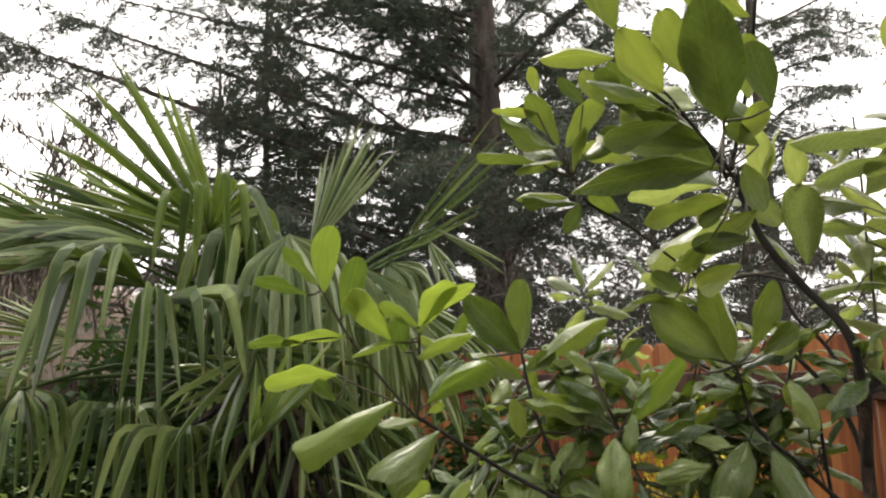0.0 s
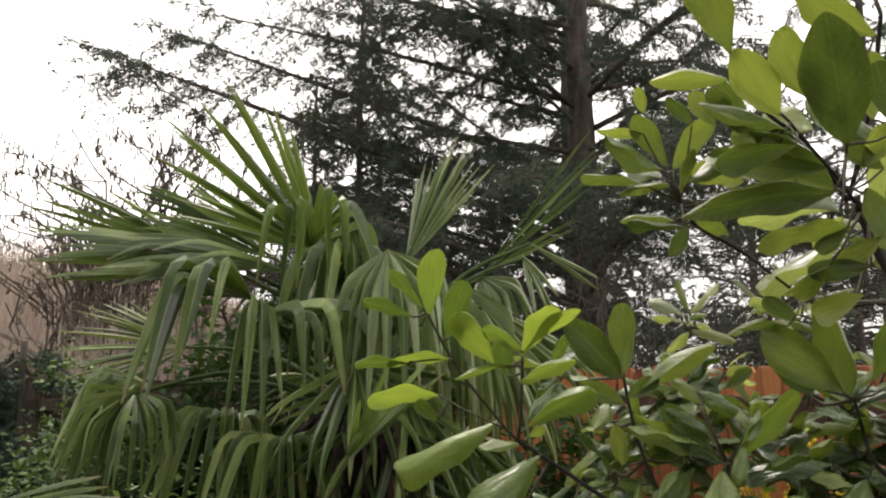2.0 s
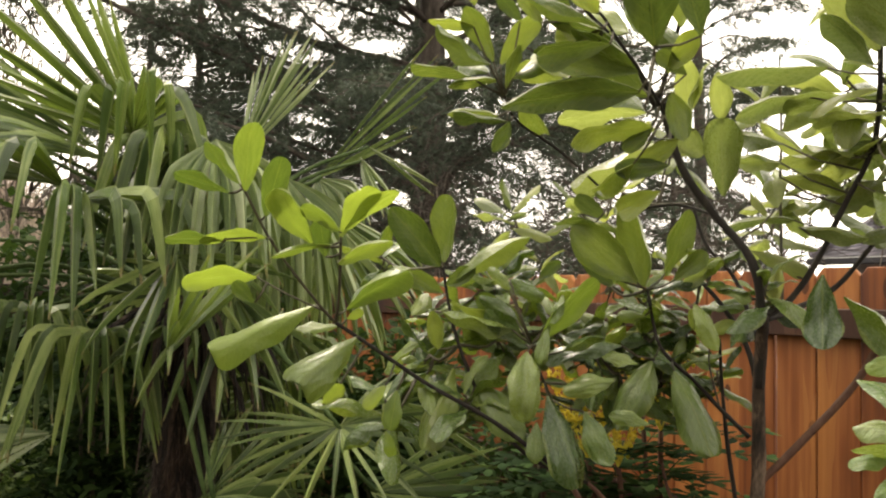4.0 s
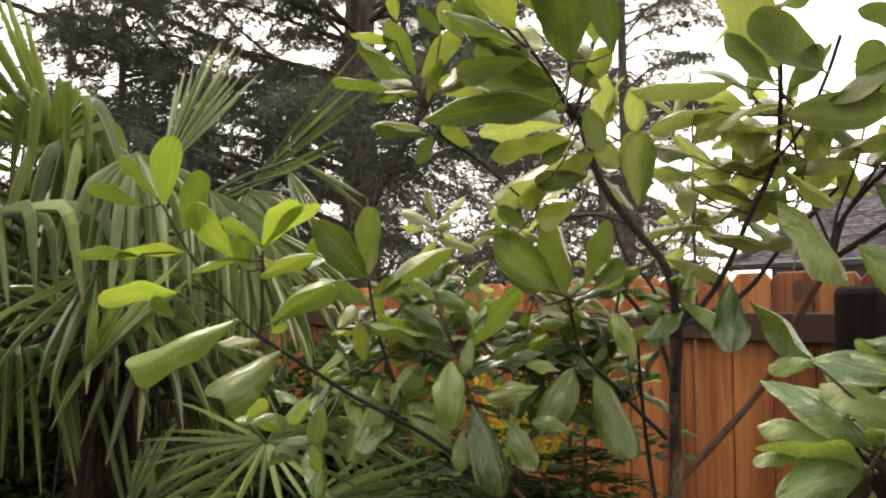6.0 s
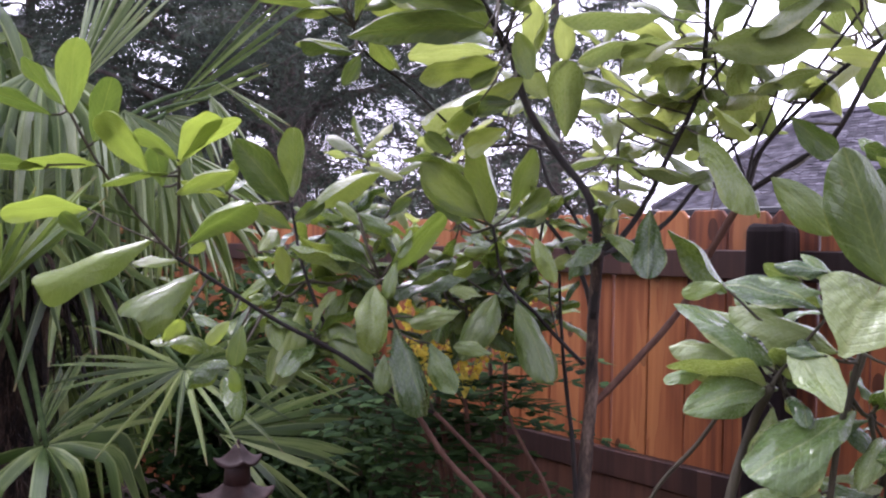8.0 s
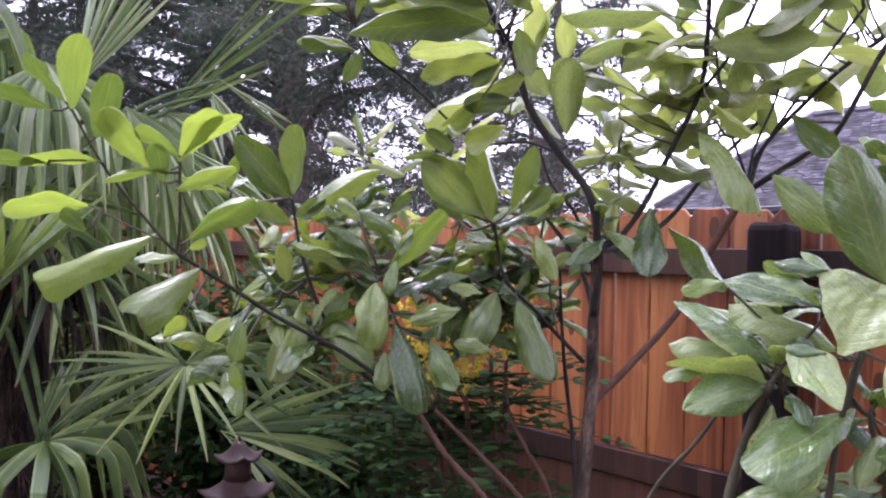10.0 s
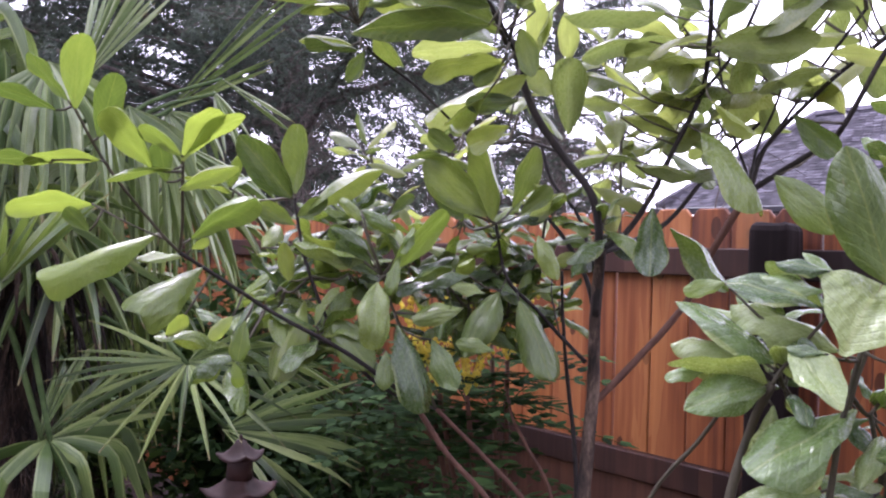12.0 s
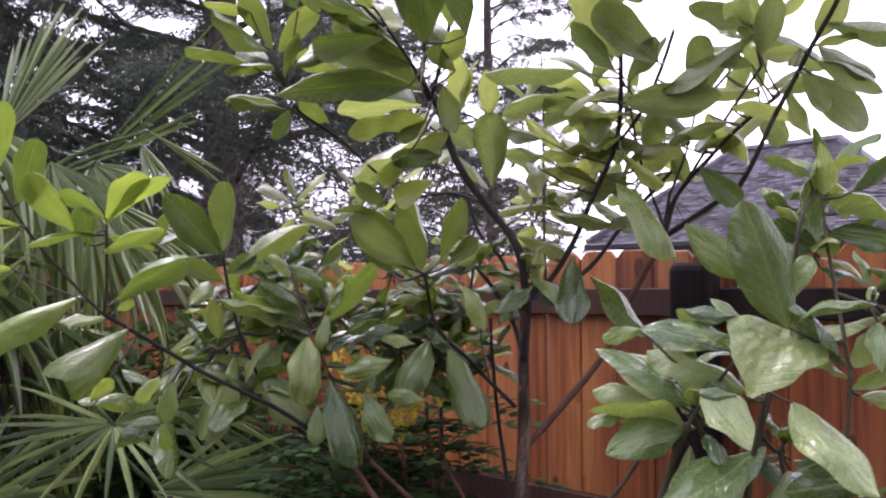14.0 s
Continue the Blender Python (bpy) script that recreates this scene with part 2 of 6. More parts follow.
# near-black copy of the shrub leaf: deep shade is put into its colour
SHADE_LEAF = simple("shade_green_leaf", [(0.25, (0.008, 0.018, 0.007)), (0.55, (0.020, 0.040, 0.013)), (0.8, (0.048, 0.08, 0.024))], 3, 0.7, (1, 1, 1), 0.1, 0.005, 3, 0, 0.5, (0.06, 0.11, 0.02), 0.15, 0.04)
DARK_NEEDLES = simple("dark_conifer_needles", [(0.25, (0.012, 0.025, 0.016)), (0.55, (0.028, 0.055, 0.034)), (0.8, (0.055, 0.09, 0.05))], 3, 0.6, (1, 1, 1), 0.0, 0.01, 3, 0, 0.4)
# leaflets darkened to carry the shade under the tree in their colour
PINNATE_LEAF = simple("pinnate_leaf", [(0.25, (0.007, 0.020, 0.006)), (0.55, (0.018, 0.042, 0.013)), (0.8, (0.055, 0.100, 0.030))], 8, 0.7, (1, 1, 1), 0.1, 0.003, 3, 0, 0.5, (0.1, 0.18, 0.03), 0.10, 0.04)
FLOWER = simple("yellow_flower", [(0.3, (0.82, 0.68, 0.06)), (0.7, (0.94, 0.88, 0.18))], 40, 0.6, (1, 1, 1), 0.1, 0.003, 3, 0, 0.3, (0.85, 0.65, 0.05), 0.3)
SOIL = simple("dark_mulch", [(0.3, (0.018, 0.012, 0.009)), (0.55, (0.05, 0.033, 0.024)), (0.8, (0.10, 0.07, 0.05))], 6, 0.95, (1, 1, 1), 1.0, 0.03)
RUST = simple("rust_red_metal", [(0.3, (0.018, 0.008, 0.007)), (0.55, (0.040, 0.017, 0.014)), (0.8, (0.08, 0.038, 0.031))], 14, 0.65, (1, 1, 1), 0.3, 0.003)
STUCCO = simple("grey_siding", [(0.3, (0.26, 0.25, 0.24)), (0.7, (0.36, 0.35, 0.33))], 4, 0.85)
GUTTER = simple("dark_gutter", [(0.3, (0.03, 0.03, 0.035)), (0.7, (0.07, 0.07, 0.08))], 3, 0.5)
SHINGLE = simple("grey_shingle", [(0.25, (0.034, 0.031, 0.038)), (0.5, (0.080, 0.074, 0.090)), (0.8, (0.165, 0.155, 0.185))], 5, 0.85, (1, 1, 1), 0.5, 0.01, 4, 0, 0.5)
GLASS_DARK = simple("dark_window", [(0.3, (0.03, 0.035, 0.04)), (0.7, (0.06, 0.065, 0.07))], 2, 0.1)


def board(name, dark, mid, light, rough=0.7, gloss=0.3):
    """Stained cedar board: long grain, knots, pale streaks for sky sheen on wet wood, a tone of its own for each board.
    """
    m, n, l = material(name)
    tc = n.new("ShaderNodeTexCoord")
    info = n.new("ShaderNodeObjectInfo")
    off = n.new("ShaderNodeVectorMath")
    off.operation = "MULTIPLY_ADD"
    l.new(info.outputs["Location"], off.inputs[0])
    off.inputs[1].default_value = (7.3, 3.1, 5.7)
    l.new(tc.outputs["Object"], off.inputs[2])
    v = off.outputs["Vector"]
    grain = noise_node(n, l, v, 55, 6, (1.0, 1.0, 0.035))
    broad = noise_node(n, l, v, 6, 3, (1.0, 1.0, 0.25))
    streak = noise_node(n, l, v, 9, 3, (1.0, 1.0, 0.10))
    fac = math_node(n, l, "ADD", math_node(n, l, "MULTIPLY", grain, 0.45), math_node(n, l, "MULTIPLY", broad, 0.55))
    fac = math_node(n, l, "ADD", fac, math_node(n, l, "MULTIPLY", math_node(n, l, "SUBTRACT", info.outputs["Random"], 0.5), 0.28), True)
    col = ramp_node(n, l, fac, [(0.30, dark), (0.48, mid), (0.70, light)])
    vo = n.new("ShaderNodeTexVoronoi")
    vo.inputs["Scale"].default_value = 6.0
    mp = n.new("ShaderNodeMapping")
    mp.inputs["Scale"].default_value = (1.6, 0.3, 0.75)
    l.new(v, mp.inputs["Vector"])
    l.new(mp.outputs["Vector"], vo.inputs["Vector"])
    knot = math_node(n, l, "LESS_THAN", math_node(n, l, "ADD", vo.outputs["Distance"], math_node(n, l, "MULTIPLY", broad, 0.10)), 0.215)
    col = mix_node(n, l, math_node(n, l, "MULTIPLY", knot, 0.75), col, (dark[0] * 0.35, dark[1] * 0.35, dark[2] * 0.35))
    # sheen of the sky on wet streaks, painted as paler colour and made smoother
    wet = math_node(n, l, "MULTIPLY", math_node(n, l, "GREATER_THAN", streak, 0.60), 0.35)
    col = mix_node(n, l, wet, col, (light[0] * 1.15, light[1] * 1.25, light[2] * 1.3))
    rgh = math_node(n, l, "SUBTRACT", rough, math_node(n, l, "MULTIPLY", wet, 0.6))
    return finish(m, n, l, col, rgh, grain, 0.45, 0.004, None, 0, gloss)


PICKET_WOOD = board("stained_cedar_picket", (0.072, 0.020, 0.010), (0.205, 0.062, 0.018), (0.37, 0.145, 0.047), 0.6)
RAIL_WOOD = board("dark_stained_rail", (0.024, 0.010, 0.007), (0.050, 0.020, 0.012), (0.092, 0.038, 0.021))
OLD_WOOD = board("old_weathered_board", (0.012, 0.009, 0.008), (0.030, 0.022, 0.018), (0.062, 0.046, 0.037), 0.85, 0.1)
POST_WOOD = board("black_brown_post", (0.005, 0.0035, 0.0035), (0.011, 0.008, 0.008), (0.024, 0.017, 0.016), 0.85, 0.08)


# ---- building helpers ----
WORLD_OF = {}


def thing(name, place, label, category, group="", kind=""):
    ob = new(name)
    ob.empty_display_size = 0.1
    ob.matrix_basis = Matrix.Translation(place)
    WORLD_OF[ob] = ob.matrix_basis.copy()
    return tagged(ob, label, category, group, kind)


def attach(ob, parent, m=None):
    m = m or Matrix.Identity(4)
    ob.parent = parent
    ob.matrix_parent_inverse = WORLD_OF[parent].inverted()
    ob.matrix_basis = m
    WORLD_OF[ob] = m.copy()
    return ob


def mesh_of(name, verts, faces, mat, smooth=True):
    me = bpy.data.meshes.new(name)
    me.from_pydata([tuple(v) for v in verts], [], faces)
    me.materials.append(mat)
    if smooth:
        me.polygons.foreach_set("use_smooth", [True] * len(me.polygons))
    me.update()
    return me


def part(name, geo, mat, parent, label="", smooth=True):
    ob = new(name, mesh_of(name, geo[0], geo[1], mat, smooth))
    attach(ob, parent)
    if label:
        ob["label"] = label
    return ob


def soup(name, tris, mat, parent, label="", kind="stuff"):
    """Many loose triangles or quads, shape (n, k, 3), as one mesh."""
    tris = np.asarray(tris, dtype=float)
    n, k = tris.shape[:2]
    me = bpy.data.meshes.new(name)
    me.vertices.add(n * k)
    me.vertices.foreach_set("co", tris.reshape(-1))
    me.loops.add(n * k)
    me.loops.foreach_set("vertex_index", np.arange(n * k))
    me.polygons.add(n)
    me.polygons.foreach_set("loop_start", np.arange(n) * k)
    me.polygons.foreach_set("loop_total", np.full(n, k))
    me.materials.append(mat)
    me.update(calc_edges=True)
    ob = new(name, me)
    attach(ob, parent)
    return tagged(ob, label, "", "", kind)


def smooth_line(points, steps=4):
    p = [Vector(q) for q in points]
    if len(p) < 3:
        return p
    out = []
    for i in range(len(p) - 1):
        a, b, c, d = p[max(i - 1, 0)], p[i], p[i + 1], p[min(i + 2, len(p) - 1)]
        for k in range(steps):
            t = k / steps
            out.append(0.5 * ((2 * b) + (c - a) * t + (2 * a - 5 * b + 4 * c - d) * t * t + (3 * b - a - 3 * c + d) * t ** 3))
    out.append(p[-1])
    return out


def tube(geo, points, r0, r1, sides=7, wobble=0.0, rng=random):
    """Adds a tapered tube along points to geo = (verts, faces)."""
    verts, faces = geo
    base = len(verts)
    n = len(points)
    ref = Vector((0.31, 0.83, 0.46))
    for i, p in enumerate(points):
        d = (points[min(i + 1, n - 1)] - points[max(i - 1, 0)]).normalized()
        a = d.cross(ref).normalized()
        b = d.cross(a)
        r = r0 + (r1 - r0) * i / max(n - 1, 1)
        for s in range(sides):
            w = 2 * math.pi * s / sides
            q = r * (1 + wobble * (rng.random() - 0.5))
            verts.append(p + q * (math.cos(w) * a + math.sin(w) * b))
    for i in range(n - 1):
        for s in range(sides):
            u, v = base + i * sides + s, base + i * sides + (s + 1) % sides
            faces.append((u, v, v + sides, u + sides))
    verts.append(points[0].copy())
    verts.append(points[-1].copy())
    for s in range(sides):
        faces.append((base + (s + 1) % sides, base + s, len(verts) - 2))
        faces.append((base + (n - 1) * sides + s, base + (n - 1) * sides + (s + 1) % sides, len(verts) - 1))
    return geo


def box(geo, lo, hi, chamfer=0.0):
    """A box with chamfered upright edges and top and bottom, added to geo."""
    bm = bmesh.new()
    bmesh.ops.create_cube(bm, size=1.0)
    c = [(a + b) / 2 for a, b in zip(lo, hi)]
    s = [b - a for a, b in zip(lo, hi)]
    for v in bm.verts:
        v.co = Vector((c[0] + v.co.x * s[0], c[1] + v.co.y * s[1], c[2] + v.co.z * s[2]))
    if chamfer:
        bmesh.ops.bevel(bm, geom=bm.edges[:], offset=chamfer, segments=1, affect="EDGES")
    base = len(geo[0])
    bm.verts.index_update()
    geo[0].extend(v.co.copy() for v in bm.verts)
    geo[1].extend(tuple(base + v.index for v in f.verts) for f in bm.faces)
    bm.free()
    return geo


# ---- ground ----
def build_ground():
    """One sheet, finer near the camera, gently uneven."""
    xs = [-400, -150, -60, -30] + [-16 + 0.5 * i for i in range(65)] + [30, 60, 150, 400]
    verts = [(x, y, -0.02 + 0.03 * noise.noise((x * 0.7, y * 0.7, 0)) if abs(x) < 17 and abs(y) < 17 else -0.02) for y in xs for x in xs]
    k = len(xs)
    faces = [(j * k + i, j * k + i + 1, j * k + k + i + 1, j * k + k + i) for j in range(k - 1) for i in range(k - 1)]
    ob = new("ground", mesh_of("ground", verts, faces, SOIL))
    return tagged(ob, "dark brown mulch and soil of a planted garden bed", "ground", "", "structure")


build_ground()


# ---- plain house wall behind the camera, closing the place ----
def build_rear_wall():
    g = box(([], []), (-6.0, -0.1, 0.0), (6.0, 0.1, 5.2), 0.01)
    ob = new("wall_south", mesh_of("wall_south", g[0], g[1], STUCCO, False))
    ob.matrix_basis = Matrix.Translation((2.1, -1.75, -0.02)) @ pose(0, 0, 0, 0, 0, 52)
    tagged(ob, "plain grey house wall behind the garden bed", "wall", "", "structure")


build_rear_wall()


# ---- fence ----
def picket_mesh(name, w, h, t, ear, seed):
    """A dog-eared board standing on z = 0, its face towards -y, with slightly uneven edges."""
    r = random.Random(seed)
    outline = [(-w / 2, 0), (w / 2, 0), (w / 2, h - ear), (w / 2 - ear * 0.8, h), (-w / 2 + ear * 0.8, h), (-w / 2, h - ear)]
    outline = [(x + r.uniform(-0.0015, 0.0015), z) for x, z in outline]
    e = 0.003
    inner = [(x * (1 - 2 * e / w), z + (e if z < 0.1 else -e)) for x, z in outline]
    verts = [(x, 0, z) for x, z in inner] + [(x, e, z) for x, z in outline] + [(x, t, z) for x, z in outline]
    faces = [(0, 1, 2, 3, 4, 5)]
    for ring in (0, 6):
        faces += [(ring + i, ring + 6 + i, ring + 6 + (i + 1) % 6, ring + (i + 1) % 6) for i in range(6)]
    faces.append((17, 16, 15, 14, 13, 12))
    return mesh_of(name, verts, faces, PICKET_WOOD, False)


PICKETS = [picket_mesh("picket", 0.1365, 1.80, 0.016, 0.026, s) for s in range(4)]
OLD_PICKETS = [picket_mesh("picket", 0.1365, 1.70, 0.016, 0.02, s) for s in range(4, 7)]
for old in OLD_PICKETS:
    old.materials[0] = OLD_WOOD


def post_shape(a, b, h):
    """A square post with softened corners and a domed, slightly uneven head."""
    verts, faces = [], []
    rings = [(0.0, 1.0), (h - 0.05, 1.0), (h - 0.022, 0.985), (h - 0.008, 0.90), (h, 0.72)]
    corner = [(math.copysign(abs(math.cos(w)) ** 0.28, math.cos(w)), math.copysign(abs(math.sin(w)) ** 0.28, math.sin(w))) for w in [2 * math.pi * (k + 0.5) / 20 for k in range(20)]]
    for z, f in rings:
        verts += [(cx * a * f, cy * b * f, z + (0.006 * noise.noise((cx * 2, cy * 2, h)) if z > 1 else 0)) for cx, cy in corner]
    for k in range(len(rings) - 1):
        faces += [(k * 20 + i, k * 20 + (i + 1) % 20, k * 20 + 20 + (i + 1) % 20, k * 20 + 20 + i) for i in range(20)]
    n = len(verts)
    faces.append(tuple(range(n - 20, n)))
    return verts, faces


def build_fence(name, start, length, turn, label, posts, low_rail=0.97, top_rail=1.675):
    """A board fence from start along its own x, rails towards -y."""
    fence = thing(name, start, label, "fence")
    m0 = Matrix.Translation(start) @ pose(0, 0, 0, 0, 0, turn)
    r = random.Random(len(name) * 7 + int(length * 10))
    pieces = []
    for z, hgt in ((top_rail, 0.092), (low_rail, 0.092), (0.32, 0.092)):
        edges = [0.0] + sorted(posts) + [length]
        for a, b in zip(edges, edges[1:]):
            if b - a < 0.2:
                continue
            g = box(([], []), (-(b - a) / 2 + 0.004, -0.04, -hgt), ((b - a) / 2 - 0.004, -0.0015, 0), 0.004)
            # past the post the rail takes the black wood to paint the laurel's shade
            black = name == "board_fence" and a > 5
            ob = part("rail", g, POST_WOOD if black else OLD_WOOD if name == "old_fence" else RAIL_WOOD, fence, "horizontal rail with leaf shade in its black-brown colour" if black else "dark brown stained horizontal rail", False)
            ob.matrix_basis = m0 @ Matrix.Translation(((a + b) / 2, 0, z))
    # dark boards added under the low rail; the shade there is in their stain
    if name == "board_fence":
        for a, b in zip([0.0] + sorted(posts), sorted(posts) + [length]):
            for low, high in ((0.44, 0.655), (0.66, 0.874)):
                g = box(([], []), (-(b - a) / 2 + 0.004, -0.026, low), ((b - a) / 2 - 0.004, -0.002, high), 0.003)
                part("skirt_board", g, RAIL_WOOD, fence, "added dark board standing in for shade along the fence foot", False).matrix_basis = m0 @ Matrix.Translation(((a + b) / 2, 0, 0))
    for x in posts:
        g = post_shape(0.06, 0.061, 1.75)
        ob = part("post", g, POST_WOOD, fence, "black-brown square post with bevelled top", False)
        ob.matrix_basis = m0 @ Matrix.Translation((x, -0.104, 0))
    i = 0
    x = 0.07
    while x < length:
        pieces.append((x, i))
        x += 0.14
        i += 1
    return fence, m0, pieces, r


FENCES = [
    build_fence("board_fence", (-6.37, 2.2, 0.0), 9.8, 0, "orange-red stained cedar board fence with dark rails", [5.65, 8.1]),
    build_fence("back_fence", (-6.40, 1.03, 0.0), 1.13, 90, "orange-brown cedar board fence behind the palm", [], 0.97, 1.60),
    build_fence("old_fence", (-6.40, -7.5, 0.0), 8.50, 90, "dark weathered board fence at the garden's end", [1.4, 3.8, 6.2], 0.97, 1.55),
]
# ---- neighbour's house ----
def build_house():
    """A low house behind the fence: hipped shingle roof, gutter, siding; its long side faces -y."""
    house = thing("house", (-4.1, 13.6, 0.0), "low house with a grey shingle hipped roof behind the fence", "house")
    x0, x1, y0, y1, eave, ridge = -6.92, -1.37, 11.7, 15.5, 2.52, 4.20
    over = 0.45
    wall = ([], [])
    box(wall, (x0 + over, y0 + over, 0), (x1 - over, y1 - over, eave + 0.02), 0.01)
    part("wall", wall, STUCCO, house, "pale horizontal siding", False)
    for wx in (-5.2, -3.0):
        win = part("window", box(([], []), (wx - 0.6, y0 + over - 0.03, 1.0), (wx + 0.6, y0 + over + 0.02, 2.1), 0.01), GLASS_DARK, house, "dark window", False)
        fr = ([], [])
        box(fr, (wx - 0.68, y0 + over - 0.05, 2.1), (wx + 0.68, y0 + over, 2.18), 0.005)
        box(fr, (wx - 0.68, y0 + over - 0.05, 0.92), (wx + 0.68, y0 + over, 1.0), 0.005)
        box(fr, (wx - 0.68, y0 + over - 0.05, 1.0), (wx - 0.6, y0 + over, 2.1), 0.005)
        box(fr, (wx + 0.6, y0 + over - 0.05, 1.0), (wx + 0.68, y0 + over, 2.1), 0.005)
        part("window_frame", fr, STUCCO, win, "", False)
    run = (y1 - y0) / 2
    ra, rb = Vector((x0 + run, (y0 + y1) / 2, ridge)), Vector((x1 - run, (y0 + y1) / 2, ridge))
    a, b, c, d = Vector((x0, y0, eave)), Vector((x1, y0, eave)), Vector((x1, y1, eave)), Vector((x0, y1, eave))
    deck = ([a, b, c, d, ra, rb], [(0, 1, 5, 4), (1, 2, 5), (2, 3, 4, 5), (3, 0, 4), (3, 2, 1, 0)])
    roof = part("roof", deck, SHINGLE, house, "grey asphalt shingle hip roof", False)
    rng = random.Random(31)
    tabs = []

    def courses(p, q, s, r, rows):
        """Overlapping shingles on the slope with eave p-q and ridge s-r."""
        nrm = (q - p).cross(s - p).normalized()
        if nrm.z < 0:
            nrm = -nrm
        for k in range(rows):
            t0, t1 = k / rows, (k + 1.25) / rows
            u0, v0 = p.lerp(s, t0), q.lerp(r, t0)
            u1, v1 = p.lerp(s, min(t1, 1)), q.lerp(r, min(t1, 1))
            wide = 0.14 / max((v0 - u0).length, 0.14)
            shift = (k % 2) * 0.5 + rng.uniform(-0.15, 0.15)
            for i in range(int(1 / wide) + 1):
                f0, f1 = max(0, (i - shift) * wide), min(1, (i - shift + 0.9) * wide)
                if f1 <= f0:
                    continue
                lift = 0.026 + rng.uniform(0, 0.014)
                drop = rng.uniform(-0.012, 0.012) * (s - p).normalized()
                tabs.append((u0.lerp(v0, f0) + nrm * lift + drop, u0.lerp(v0, f1) + nrm * lift + drop, u1.lerp(v1, f1) + nrm * 0.006, u1.lerp(v1, f0) + nrm * 0.006))

    courses(a, b, ra, rb, 32)
    courses(d, a, ra, ra, 32)
    courses(b, c, rb, rb, 32)
    soup("shingles", tabs, SHINGLE, roof, "overlapping grey shingles")
    for p, q in ((ra, rb), (a, ra), (b, rb)):
        n = max(2, int((q - p).length / 0.3))
        for i in range(n):
            m = p.lerp(q, i / n)
            e = p.lerp(q, (i + 1.1) / n)
            part("ridge_cap", tube(([], []), [m + Vector((0, 0, 0.02)), e + Vector((0, 0, 0.035))], 0.075, 0.06, 5), SHINGLE, roof, "", False)
    gut = box(([], []), (x0 - 0.02, y0 - 0.11, eave - 0.12), (x1 + 0.02, y0 - 0.004, eave + 0.0), 0.02)
    part("gutter", gut, GUTTER, house, "dark metal gutter along the eave", False)
    vent = ([], [])
    tube(vent, [Vector((-4.5, 14.2, 3.5)), Vector((-4.5, 14.2, 4.05))], 0.05, 0.05, 9)
    part("vent_pipe", vent, GUTTER, house)


build_house()


# ---- conifers behind the fence ----
def needle_tufts(points, dirs, rng, per=5, length=0.055, width=0.011, spread=0.9, sag=0.25):
    """Short pointed needle bunches round twig points: an array of triangles."""
    p = np.repeat(np.asarray(points, dtype=float), per, axis=0)
    d = np.repeat(np.asarray(dirs, dtype=float), per, axis=0)
    n = len(p)
    v = d + rng.normal(0, spread, (n, 3)) * np.array([1, 1, 0.7])
    v[:, 2] -= sag
    v /= np.linalg.norm(v, axis=1)[:, None] + 1e-9
    s = np.cross(v, rng.normal(0, 1, (n, 3)))
    s /= np.linalg.norm(s, axis=1)[:, None] + 1e-9
    ln = length * rng.uniform(0.6, 1.3, (n, 1))
    w = width * rng.uniform(0.7, 1.3, (n, 1))
    return np.stack([p - s * w * 0.5, p + s * w * 0.5, p + v * ln], axis=1)


